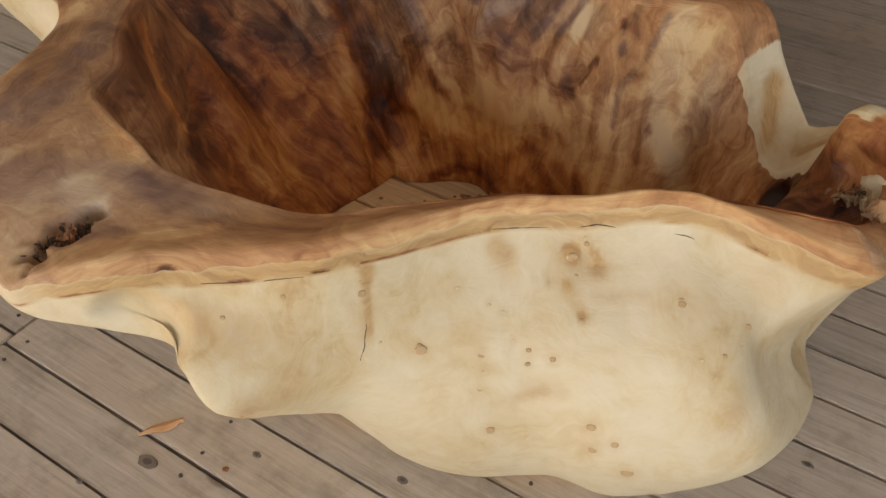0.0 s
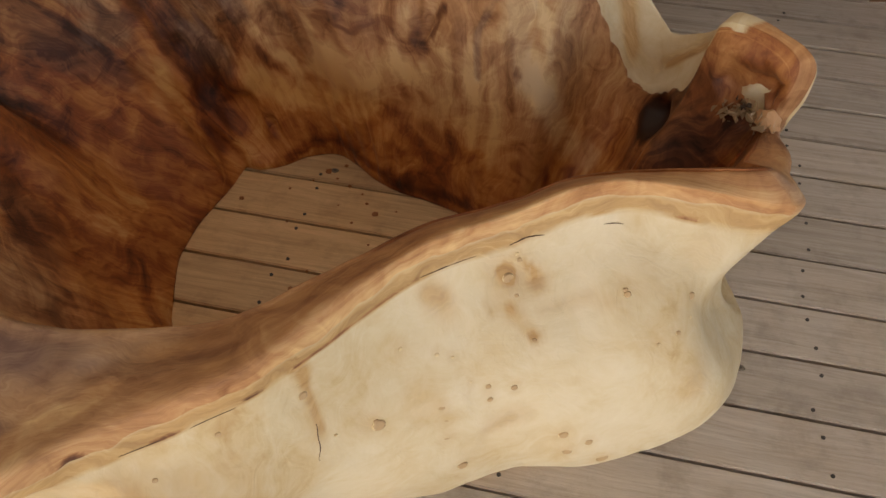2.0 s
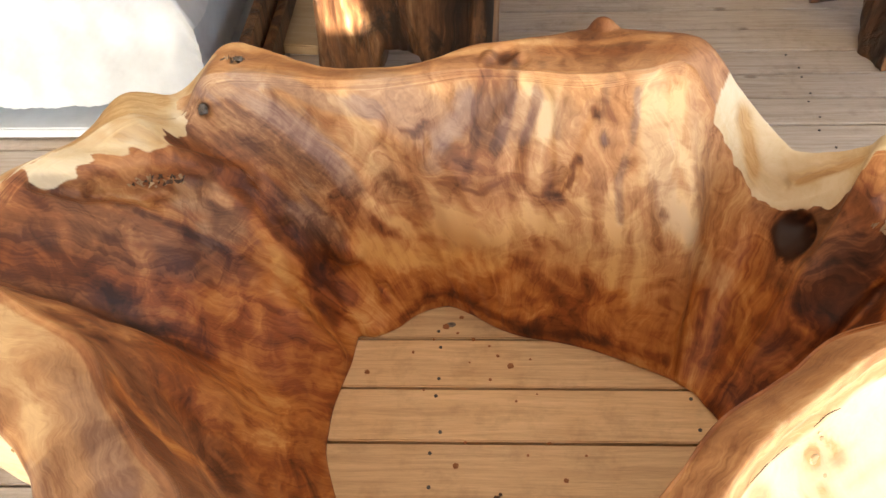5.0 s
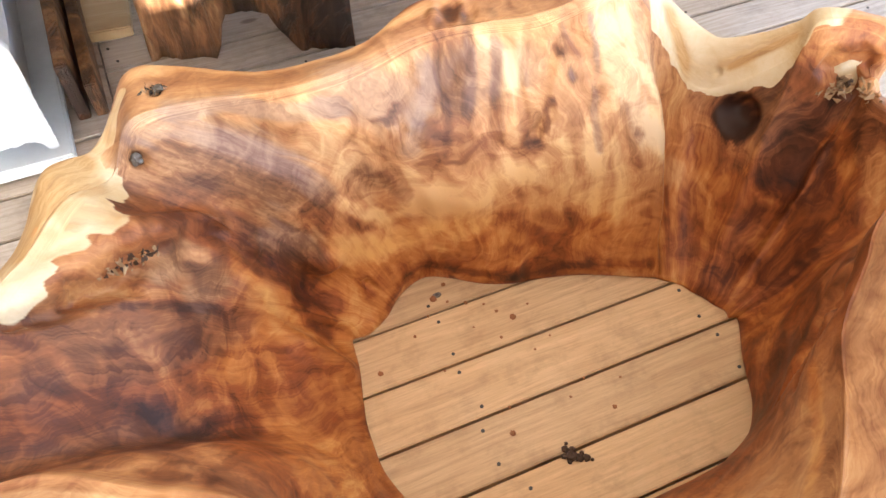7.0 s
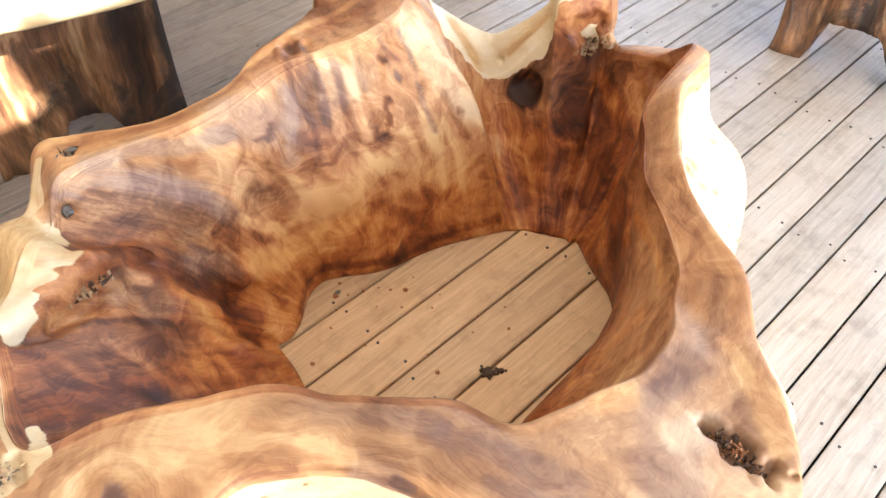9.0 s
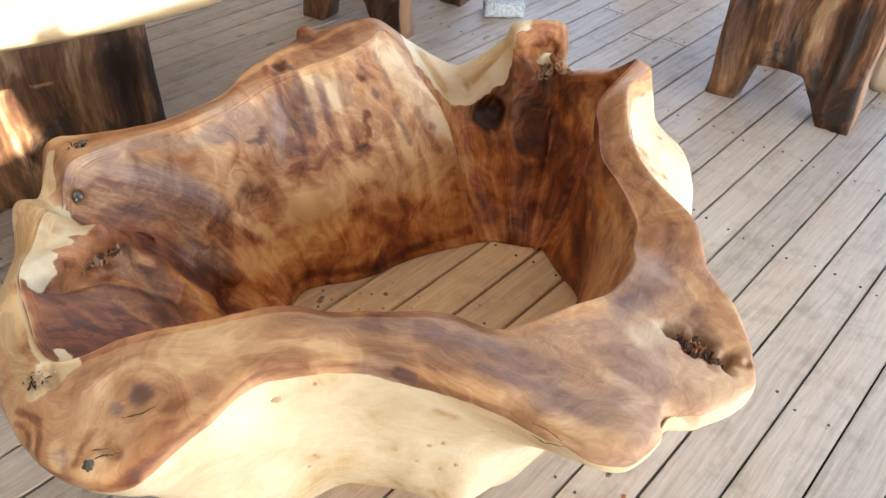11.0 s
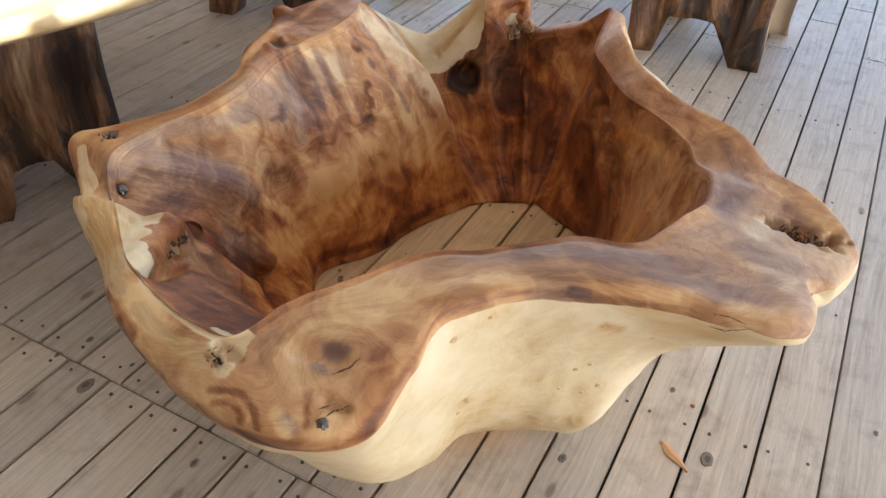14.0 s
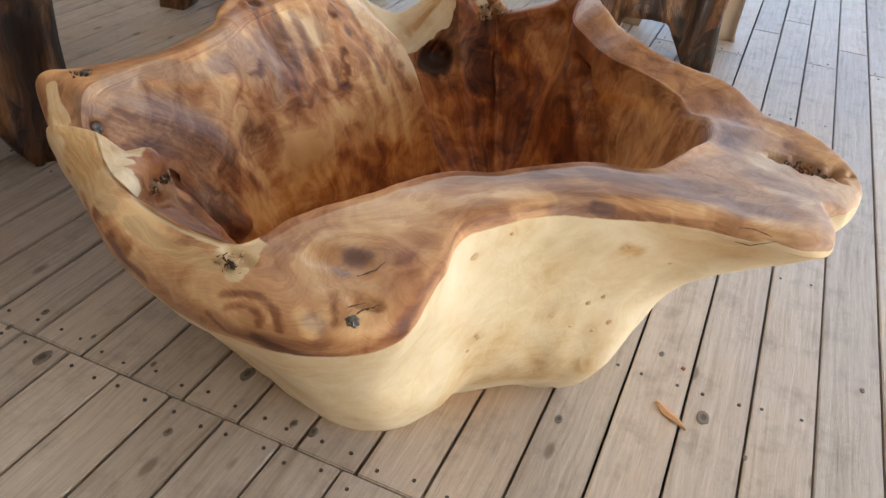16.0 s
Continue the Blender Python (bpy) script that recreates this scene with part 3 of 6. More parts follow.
# left slope
streak(0.016, [(-0.881, 1.744, 0.403), (-0.885, 1.666, 0.374), (-0.850, 1.625, 0.240), (-0.792, 1.618, 0.141), (-0.742, 1.593, 0.071)], tone=0.15, red=0.25)
streak(0.028, [(-1.007, 1.632, 0.488), (-0.957, 1.649, 0.452), (-0.932, 1.631, 0.387), (-0.971, 1.596, 0.402)], tone=0.075, red=-0.6)
streak(0.009, [(-0.974, 1.652, 0.476), (-0.931, 1.657, 0.431)], tone=0.175, red=0.2)
streak(0.03, [(-0.994, 1.799, 0.546), (-1.002, 1.741, 0.518), (-1.020, 1.656, 0.532)], tone=0.05, red=0.1)
streak(0.03, [(-0.946, 1.741, 0.458), (-0.936, 1.700, 0.450)], tone=0.1, red=0.2)
streak(0.03, [(-1.168, 1.513, 0.596), (-1.136, 1.488, 0.554), (-1.064, 1.519, 0.486), (-0.988, 1.533, 0.392), (-0.909, 1.585, 0.297)], tone=-0.075, red=-0.2)
streak(0.04, [(-1.108, 1.470, 0.518), (-1.043, 1.454, 0.438)], tone=0.025, red=-0.05)
streak(0.008, [(-1.156, 1.541, 0.595), (-1.091, 1.547, 0.529), (-1.016, 1.568, 0.449), (-0.940, 1.595, 0.353)], tone=-0.375, red=-0.2)
streak(0.032, [(-1.226, 1.339, 0.614), (-1.155, 1.374, 0.548), (-1.052, 1.405, 0.440), (-0.944, 1.486, 0.309), (-0.854, 1.551, 0.199)], tone=0.037, red=0.4)
streak(0.055, [(-0.953, 1.280, 0.393), (-0.851, 1.386, 0.156), (-0.770, 1.471, 0.076)], tone=0.1, red=0.5)
streak(0.05, [(-0.909, 1.195, 0.410), (-0.835, 1.242, 0.225), (-0.763, 1.352, 0.056)], tone=0.1, red=0.5)
streak(0.02, [(-0.803, 1.255, 0.154), (-0.818, 1.219, 0.189)], tone=0.1, red=0.4)
streak(0.026, [(-1.073, 1.307, 0.473), (-1.007, 1.340, 0.376), (-0.954, 1.375, 0.296)], tone=-0.25)
streak(0.018, [(-1.064, 1.245, 0.567), (-1.049, 1.228, 0.576)], tone=-0.275)
streak(0.012, [(-1.181, 1.402, 0.576), (-1.122, 1.386, 0.516), (-1.073, 1.363, 0.461)], tone=-0.15)
streak(0.016, [(-0.905, 1.501, 0.257), (-0.895, 1.471, 0.233), (-0.915, 1.431, 0.251)], tone=-0.15, red=0.2)
streak(0.014, [(-1.107, 1.475, 0.518), (-1.094, 1.488, 0.509)], tone=-0.188)
streak(0.012, [(-1.070, 1.448, 0.470), (-1.066, 1.444, 0.464)], tone=-0.125)
streak(0.02, [(-0.756, 1.552, 0.078), (-0.726, 1.531, 0.038), (-0.729, 1.455, 0.014)], tone=0.062, red=0.4)
# right wall
streak(0.035, [(0.189, 1.791, 0.349), (0.252, 1.713, 0.245), (0.241, 1.616, 0.184)], tone=0.025, red=0.15)
# near-black paint for the shade of a round hole deeper than its dent
streak(0.036, [(0.303, 1.684, 0.321), (0.308, 1.658, 0.324)], tone=-1.3)
streak(0.045, [(0.332, 1.622, 0.376), (0.344, 1.549, 0.350), (0.337, 1.507, 0.279)], tone=-0.163, red=-0.25)
streak(0.007, [(0.283, 1.559, 0.268), (0.301, 1.492, 0.226), (0.361, 1.458, 0.216), (0.399, 1.471, 0.267), (0.430, 1.507, 0.357)], tone=0.2, red=0.4)
streak(0.016, [(0.249, 1.584, 0.194), (0.268, 1.560, 0.228), (0.260, 1.510, 0.208), (0.227, 1.531, 0.151)], tone=0.088, red=0.35)
streak(0.07, [(0.183, 1.478, 0.082), (0.292, 1.426, 0.133), (0.361, 1.386, 0.263)], tone=-0.125, red=0.4)
streak(0.022, [(0.456, 1.512, 0.375), (0.406, 1.397, 0.345), (0.334, 1.331, 0.260)], tone=0.125, red=0.5)
streak(0.006, [(0.389, 1.570, 0.437), (0.391, 1.567, 0.434)], tone=-0.438)
streak(0.006, [(0.434, 1.548, 0.441), (0.437, 1.545, 0.438)], tone=-0.438)
streak(0.006, [(0.404, 1.518, 0.356), (0.407, 1.515, 0.353)], tone=-0.438)
streak(0.016, [(0.319, 1.719, 0.384), (0.342, 1.670, 0.435), (0.352, 1.630, 0.449)], tone=-0.188)
streak(0.028, [(0.133, 1.190, 0.113)], tone=0.15, red=0.45)
streak(0.045, [(0.361, 1.410, 0.238), (0.295, 1.341, 0.176), (0.241, 1.354, 0.085)], tone=-0.125, red=0.2)
streak(0.016, [(-0.062, 1.019, 0.492), (-0.199, 0.880, 0.554), (-0.240, 0.826, 0.534)], tone=0.125, red=0.5)
streak(0.02, [(-0.245, 0.853, 0.435), (-0.245, 0.896, 0.329)], tone=0.062, red=0.5)
streak(0.02, [(0.108, 1.142, 0.181)], tone=-0.188, red=0.2)
streak(0.022, [(-0.918, 1.061, 0.622), (-0.874, 1.031, 0.532), (-0.839, 1.034, 0.431)], tone=0.15, red=0.5)
streak(0.018, [(-0.622, 0.730, 0.672), (-0.578, 0.718, 0.666)], tone=0.1, red=0.4)
streak(0.05, [(-0.933, 1.188, 0.467), (-0.971, 1.397, 0.325)], tone=-0.125, red=0.2)
streak(0.04, [(-0.862, 1.729, 0.365), (-0.772, 1.707, 0.243), (-0.752, 1.616, 0.088)], tone=-0.2, red=-0.1)
streak(0.014, [(-0.876, 1.606, 0.257), (-0.828, 1.561, 0.167)], tone=0.125, red=0.2)
# left ear and the edges of the far rim
streak(0.012, [(-1.266, 1.295, 0.650), (-1.278, 1.235, 0.675), (-1.325, 1.224, 0.678)], sap=0.7, pale=-0.4)
streak(0.012, [(-0.983, 1.921, 0.631), (-1.010, 1.892, 0.609), (-1.024, 1.856, 0.592)], sap=0.7, pale=-0.45)
streak(0.012, [(-0.856, 1.966, 0.622), (-0.762, 1.906, 0.626), (-0.669, 1.885, 0.627), (-0.560, 1.872, 0.637), (-0.457, 1.931, 0.633)], tone=0.15, red=0.1)
streak(0.02, [(-0.947, 1.958, 0.640), (-0.896, 1.968, 0.629)], tone=0.15, red=0.1)
streak(0.014, [(-0.462, 1.919, 0.636), (-0.318, 1.966, 0.637), (-0.169, 1.991, 0.620), (0.031, 2.021, 0.618)], tone=0.175, red=0.1)
streak(0.02, [(-0.242, 1.947, 0.631), (-0.094, 1.946, 0.625), (0.050, 1.948, 0.630)], tone=-0.037, red=0.25)
streak(0.03, [(-1.112, 1.741, 0.646), (-1.075, 1.794, 0.602), (-1.051, 1.773, 0.568)], tone=0.062, sap=0.9, pale=-0.25)
streak(0.03, [(-1.133, 1.651, 0.644), (-1.091, 1.685, 0.626), (-1.065, 1.710, 0.600)], tone=0.062, sap=0.8, pale=-0.4)
streak(0.024, [(-1.179, 1.625, 0.640), (-1.147, 1.627, 0.636), (-1.113, 1.636, 0.608)], tone=0.062, sap=0.8, pale=-0.45)
streak(0.026, [(-1.169, 1.592, 0.633), (-1.202, 1.527, 0.637)], tone=0.062, sap=0.8, pale=-0.3)
streak(0.03, [(-1.107, 1.672, 0.635), (-1.062, 1.669, 0.586)], tone=0.062, sap=0.75, pale=-0.35)
streak(0.009, [(-1.170, 1.561, 0.618), (-1.136, 1.578, 0.590), (-1.098, 1.575, 0.548), (-1.052, 1.598, 0.508)], tone=-0.375, red=-0.2)
# rim
streak(0.012, [(-1.237, 1.106, 0.682), (-1.234, 1.094, 0.683)], tone=-0.15, red=-0.4)
streak(0.009, [(-0.943, 0.846, 0.681), (-0.940, 0.838, 0.680)], tone=-0.2, red=-0.4)
streak(0.011, [(-1.392, 1.152, 0.625), (-1.379, 1.102, 0.609), (-1.361, 1.048, 0.619), (-1.340, 1.005, 0.645), (-1.320, 0.991, 0.660)], tone=-0.25, red=0.2)
streak(0.01, [(-1.381, 1.084, 0.667), (-1.363, 1.075, 0.675)], tone=0.188)
streak(0.008, [(-1.370, 1.107, 0.675), (-1.381, 1.084, 0.667)], tone=0.188)
streak(0.02, [(-1.149, 1.688, 0.645), (-1.154, 1.639, 0.646)], tone=-0.125, red=0.2)
streak(0.014, [(-1.282, 1.520, 0.641), (-1.330, 1.423, 0.635)], tone=-0.225, red=0.1)
streak(0.03, [(-0.820, 0.644, 0.683), (-0.776, 0.586, 0.677), (-0.769, 0.530, 0.672)], tone=-0.05, red=-0.1)
streak(0.02, [(-0.855, 0.605, 0.685), (-0.822, 0.544, 0.678), (-0.757, 0.535, 0.672)], tone=0.062, red=0.1)
streak(0.012, [(-0.708, 0.619, 0.672), (-0.711, 0.546, 0.669)], tone=0.15)
streak(0.02, [(-0.844, 0.850, 0.686), (-0.796, 0.766, 0.679), (-0.766, 0.674, 0.677)], tone=-0.075, red=-0.15)
streak(0.02, [(-1.001, 1.073, 0.681), (-0.913, 0.969, 0.686), (-0.844, 0.874, 0.685)], tone=-0.075, red=-0.15)
streak(0.02, [(-0.346, 0.757, 0.527), (-0.390, 0.707, 0.621), (-0.411, 0.662, 0.627)], tone=0.1)
streak(0.02, [(-0.575, 0.617, 0.659), (-0.523, 0.594, 0.646)], tone=0.1, red=-0.3)
streak(0.014, [(-0.524, 0.680, 0.649), (-0.425, 0.680, 0.626), (-0.321, 0.702, 0.633), (-0.242, 0.750, 0.646)], tone=-0.075, red=-0.1)
streak(0.02, [(-0.576, 0.632, 0.661), (-0.477, 0.632, 0.639), (-0.393, 0.614, 0.639)], tone=0.1, red=0.1)
streak(0.016, [(-0.449, 0.486, 0.646), (-0.406, 0.541, 0.660)], tone=0.125, red=0.1)
streak(0.008, [(-0.359, 0.574, 0.624), (-0.354, 0.575, 0.612)], tone=-0.5)
streak(0.01, [(-0.208, 0.704, 0.623), (-0.140, 0.810, 0.618), (-0.063, 0.919, 0.619), (-0.005, 0.978, 0.617)], tone=0.15, red=0.05)
streak(0.03, [(-1.252, 1.021, 0.541)], tone=0.062)
# lobe, left rim and tip
streak(0.0045, [(-1.375, 1.219, 0.663), (-1.364, 1.172, 0.675), (-1.379, 1.136, 0.672), (-1.393, 1.121, 0.660)], tone=-0.2, red=0.1)
streak(0.0045, [(-1.387, 1.205, 0.655), (-1.378, 1.176, 0.669), (-1.388, 1.150, 0.665), (-1.395, 1.152, 0.655)], tone=-0.175, red=0.1)
streak(0.005, [(-1.386, 1.234, 0.635), (-1.384, 1.210, 0.613), (-1.392, 1.155, 0.626), (-1.380, 1.092, 0.619)], tone=-0.175, red=0.1)
streak(0.004, [(-1.377, 1.193, 0.667), (-1.378, 1.158, 0.671), (-1.389, 1.139, 0.665)], tone=0.15)
streak(0.011, [(-1.236, 1.114, 0.682), (-1.243, 1.104, 0.682)], tone=-0.15, red=-0.5)
streak(0.008, [(-1.273, 1.109, 0.682), (-1.274, 1.099, 0.682)], tone=-0.125, red=-0.5)
streak(0.01, [(-1.372, 1.090, 0.674), (-1.374, 1.076, 0.670)], tone=-0.15, red=-0.4)
streak(0.008, [(-0.943, 0.847, 0.682), (-0.934, 0.827, 0.680)], tone=-0.213, red=-0.6)
streak(0.02, [(-0.967, 0.890, 0.683), (-0.949, 0.859, 0.683)], tone=-0.062, red=-0.3)
streak(0.005, [(-1.320, 1.089, 0.682), (-1.364, 1.060, 0.673)], tone=-0.175)
streak(0.014, [(-1.217, 1.038, 0.687), (-1.274, 1.005, 0.683), (-1.319, 0.993, 0.667)], tone=-0.1, red=0.2)
streak(0.01, [(-1.319, 1.460, 0.629), (-1.331, 1.426, 0.614), (-1.346, 1.380, 0.612)], tone=-0.275, red=0.1)
streak(0.022, [(-1.176, 1.678, 0.623), (-1.168, 1.652, 0.638)], tone=-0.05, red=0.4, sap=-0.6)
streak(0.014, [(-1.282, 1.520, 0.641), (-1.249, 1.482, 0.666), (-1.201, 1.467, 0.613)], tone=-0.125, red=0.1, sap=-0.3)
streak(0.03, [(-0.809, 1.733, 0.336), (-0.733, 1.724, 0.281)], tone=0.075, red=-0.6)
streak(0.04, [(-0.343, 0.746, 0.575), (-0.539, 0.654, 0.653), (-0.664, 0.580, 0.667), (-0.745, 0.533, 0.670)], tone=-0.025, red=-0.15)
streak(0.014, [(-0.853, 0.748, 0.691), (-0.801, 0.663, 0.680), (-0.805, 0.576, 0.679)], tone=-0.062, red=-0.15)
streak(0.014, [(-0.359, 0.665, 0.632), (-0.419, 0.566, 0.648), (-0.481, 0.502, 0.646)], tone=0.125, red=0.2)
streak(0.01, [(-0.996, 0.982, 0.692), (-0.964, 0.901, 0.691), (-0.907, 0.781, 0.689), (-0.876, 0.700, 0.689)], tone=0.15, red=0.1)
streak(0.022, [(-1.042, 1.873, 0.589), (-1.121, 1.721, 0.650), (-1.134, 1.683, 0.651)], tone=0.062, sap=0.7, pale=-0.5)
streak(0.018, [(-1.163, 1.688, 0.636), (-1.209, 1.605, 0.636), (-1.280, 1.492, 0.654)], tone=0.075, sap=0.6, pale=-0.7)
streak(0.016, [(-1.299, 1.438, 0.654), (-1.320, 1.359, 0.657), (-1.343, 1.263, 0.670)], tone=0.075, sap=0.6, pale=-0.75)
streak(0.012, [(-1.322, 1.256, 0.678), (-1.321, 1.229, 0.678), (-1.346, 1.220, 0.675)], tone=0.125, sap=0.7, pale=-0.3)
# brown blotches on the pale outside
streak(0.03, [(-0.013, 0.817, 0.459), (-0.004, 0.818, 0.451)], pale=-0.29)
streak(0.03, [(0.367, 1.132, 0.533), (0.374, 1.131, 0.525)], pale=-0.29)
streak(0.01, [(0.086, 0.841, 0.360), (0.121, 0.861, 0.380)], pale=-0.33)
streak(0.02, [(0.394, 0.982, 0.377), (0.399, 0.984, 0.372)], pale=-0.26)
streak(0.014, [(-0.158, 0.761, 0.582), (-0.156, 0.760, 0.576)], pale=-0.33)
streak(0.01, [(0.139, 0.980, 0.514), (0.206, 1.014, 0.518), (0.259, 1.017, 0.505)], pale=-0.35)
streak(0.013, [(0.081, 0.996, 0.550), (0.082, 0.996, 0.549)], pale=-0.26)
streak(0.014, [(0.126, 1.010, 0.540), (0.128, 1.010, 0.539)], pale=-0.6)
streak(0.016, [(0.101, 0.959, 0.515), (0.102, 0.960, 0.515)], pale=-0.33)
streak(0.02, [(-0.215, 0.645, 0.522), (-0.190, 0.627, 0.468)], pale=-0.3)
streak(0.02, [(-0.335, 0.569, 0.562), (-0.315, 0.574, 0.545)], pale=-0.35)
streak(0.02, [(-0.230, 0.550, 0.438), (-0.224, 0.560, 0.420)], pale=-0.33)
streak(0.018, [(-0.909, 0.805, 0.589), (-0.892, 0.780, 0.582)], pale=-0.36)
streak(0.01, [(-0.925, 0.831, 0.595), (-0.923, 0.820, 0.609)], pale=-0.33)
streak(0.016, [(-0.918, 0.885, 0.449), (-0.919, 0.891, 0.421)], pale=-0.26)
streak(0.03, [(-0.899, 0.736, 0.658), (-0.863, 0.642, 0.626), (-0.845, 0.557, 0.624)], pale=-0.3)
# burls, around which the grain bends
swirl((-0.537, 1.748, 0.337), 0.06, 0.6)
swirl((-0.265, 1.738, 0.465), 0.05, 0.7)
swirl((-0.972, 1.634, 0.448), 0.05, 0.8)
swirl((-0.733, 1.727, 0.292), 0.07, 0.25)
swirl((0.305, 1.670, 0.320), 0.08, 0.8)
swirl((0.338, 1.537, 0.326), 0.09, 0.6)
swirl((-1.080, 1.322, 0.468), 0.06, 0.7)
swirl((-0.216, 1.706, 0.426), 0.03, 0.5)
swirl((-1.072, 1.448, 0.472), 0.04, 0.5)
swirl((-0.818, 1.237, 0.187), 0.03, 0.8)
swirl((-0.404, 1.696, 0.040), 0.06, 0.5)
swirl((-1.234, 1.103, 0.682), 0.09, 1)
swirl((-1.331, 1.036, 0.680), 0.05, 0.8)
swirl((-0.943, 0.845, 0.680), 0.06, 0.6)
swirl((-0.799, 0.555, 0.678), 0.07, 0.8)
swirl((-0.531, 0.537, 0.644), 0.08, 0.6)
swirl((-1.381, 1.228, 0.655), 0.07, 0.8)
swirl((-0.362, 0.576, 0.643), 0.07, 0.6)
swirl((-0.751, 1.806, 0.548), 0.06, 0.6)
swirl((-0.083, 1.734, 0.515), 0.04, 0.8)
swirl((-0.480, 1.737, 0.481), 0.05, 0.7)
swirl((-0.879, 1.079, 0.443), 0.08, 0.7)
# hollows, lumps and the blotches of the pale outside
streak(.02, [(-0.024, 0.937, 0.575), (0.002, 0.931, 0.545)], pale=-.4)
streak(.02, [(0.093, 0.850, 0.380), (0.134, 0.869, 0.388)], pale=-.25)
streak(.03, [(-0.233, 0.551, 0.414), (-0.187, 0.617, 0.436)], pale=-.35)
streak(.04, [(-0.377, 0.536, 0.584), (-0.265, 0.596, 0.524)], pale=-.3)
streak(.03, [(0.400, 0.998, 0.391), (0.392, 0.979, 0.375)], pale=-.25)
streak(.012, [(0.118, 0.951, 0.503), (0.136, 0.946, 0.492)], pale=-.4)
streak(.015, [(-0.083, 0.766, 0.475), (-0.060, 0.772, 0.456)], pale=-.3)
streak(.03, [(0.276, 1.068, 0.530), (0.288, 1.067, 0.525)], pale=-.15)
streak(.012, [(-0.906, 0.790, 0.604), (-0.894, 0.772, 0.596)], pale=-.8)
streak(.02, [(-0.895, 0.958, 0.221), (-0.857, 0.864, 0.234)], pale=-.35)
streak(.02, [(-0.854, 0.793, 0.398), (-0.847, 0.808, 0.272)], pale=-.3)
streak(.03, [(-1.259, 1.097, 0.440), (-1.008, 1.034, 0.221)], pale=-.3)
streak(.03, [(-0.873, 0.716, 0.610), (-0.860, 0.625, 0.625)], pale=-.35)
streak(.012, [(-1.362, 1.159, 0.563), (-1.349, 1.064, 0.585)], pale=-.2)
dent((0.312, 1.670, 0.338), (0.314, 1.662, 0.339), .042, .036, .12)
dent((-0.520, 0.590, 0.646), (-0.526, 0.492, 0.641), .021, .06, 1.9)
dent((-1.139, 1.550, 0.580), (-1.028, 1.622, 0.501), .012, .024, 1.2)
dent((-1.010, 1.662, 0.526), (-0.999, 1.650, 0.502), .03, -.012, .8)
dent((-0.702, 1.713, 0.220), (-0.702, 1.713, 0.220), .035, -.018, 0)
dent((-0.696, 1.691, 0.147), (-0.664, 1.642, 0.062), .045, .018, 0)
dent((-0.991, 1.813, 0.572), (-0.989, 1.811, 0.567), .013, .02, .4)
dent((-0.925, 1.909, 0.642), (-0.926, 1.895, 0.643), .012, .014, .4)
dent((0.462, 1.551, 0.487), (0.469, 1.543, 0.476), .022, .035, 1.0)
dent((-0.620, 1.695, 0.112), (-0.615, 1.692, 0.100), .012, .02, .3)
dent((-0.233, 1.709, 0.421), (-0.181, 1.721, 0.476), .010, .010, .5)
dent((-0.327, 1.936, 0.636), (-0.381, 1.808, 0.546), .022, .012, .3)
dent((-0.108, 1.826, 0.611), (-0.067, 1.722, 0.502), .016, .008, .3)
dent((-0.245, 1.828, 0.594), (-0.236, 1.725, 0.451), .014, .008, .3)
dent((-1.310, 1.255, 0.678), (-1.317, 1.219, 0.678), .010, .012, 1.0)
dent((-0.868, 0.606, 0.677), (-0.857, 0.563, 0.676), .006, .006, .6)
streak(.014, [(0.209, 1.899, 0.512), (0.246, 1.802, 0.361)], pale=-.5)
streak(.012, [(0.313, 1.772, 0.403), (0.390, 1.677, 0.555)], pale=-.4)
streak(.012, [(0.431, 1.608, 0.612), (0.431, 1.608, 0.612)], pale=-.5)
dent((0.419, 1.302, 0.501), (0.036, 1.087, 0.490), .035, .02, .3)
dent((0.036, 1.087, 0.490), (-0.030, 1.038, 0.406), .035, .02, .3)
dent((-1.191, 1.548, 0.634), (-1.044, 1.661, 0.562), .026, -.016, .3)
dent((-1.044, 1.661, 0.562), (-0.913, 1.752, 0.435), .026, -.018, .3)
dent((-0.913, 1.752, 0.435), (-0.850, 1.723, 0.345), .026, -.018, .3)
dent((-1.212, 1.499, 0.636), (-1.060, 1.589, 0.513), .014, .022, 1.0)
streak(.03, [(0.067, 0.999, 0.562), (0.105, 1.009, 0.549)], pale=-.35)
streak(.018, [(0.085, 0.964, 0.524), (0.101, 0.962, 0.516)], pale=-.35)
streak(.010, [(-0.154, 0.767, 0.582), (-0.127, 0.724, 0.487)], pale=-.45)
dent((-0.897, 1.630, 0.330), (-0.817, 1.579, 0.158), .03, -.014, .2)
dent((-0.821, 1.564, 0.158), (-0.727, 1.534, 0.040), .03, -.012, .2)
dent((-0.767, 1.674, 0.200), (-0.723, 1.628, 0.081), .05, .016, .2)
dent((-0.388, 0.522, 0.561), (-0.359, 0.531, 0.539), .045, .03, 0)
dent((0.457, 1.294, 0.334), (0.457, 1.280, 0.318), .06, .03, 0)
dent((0.158, 0.881, 0.171), (0.158, 0.881, 0.171), .02, .02, 0)
dent((-0.699, 0.485, 0.643), (-0.689, 0.480, 0.633), .03, .025, .3)
dent((0.430, 1.580, 0.520), (0.479, 1.557, 0.533), .035, .028, .6)
dent((-1.260, 1.148, 0.680), (-1.251, 1.095, 0.683), .02, .006, .4)
dent((-1.325, 1.054, 0.682), (-1.319, 1.025, 0.681), .008, .012, .8)
dent((-1.364, 1.326, 0.617), (-1.364, 1.326, 0.617), .02, .006, .4)
dent((0.100, 1.126, 0.453), (-0.023, 1.038, 0.277), .03, .025, .2)
dent((-1.138, 1.573, 0.589), (-1.093, 1.582, 0.546), .010, .016, 1.0)
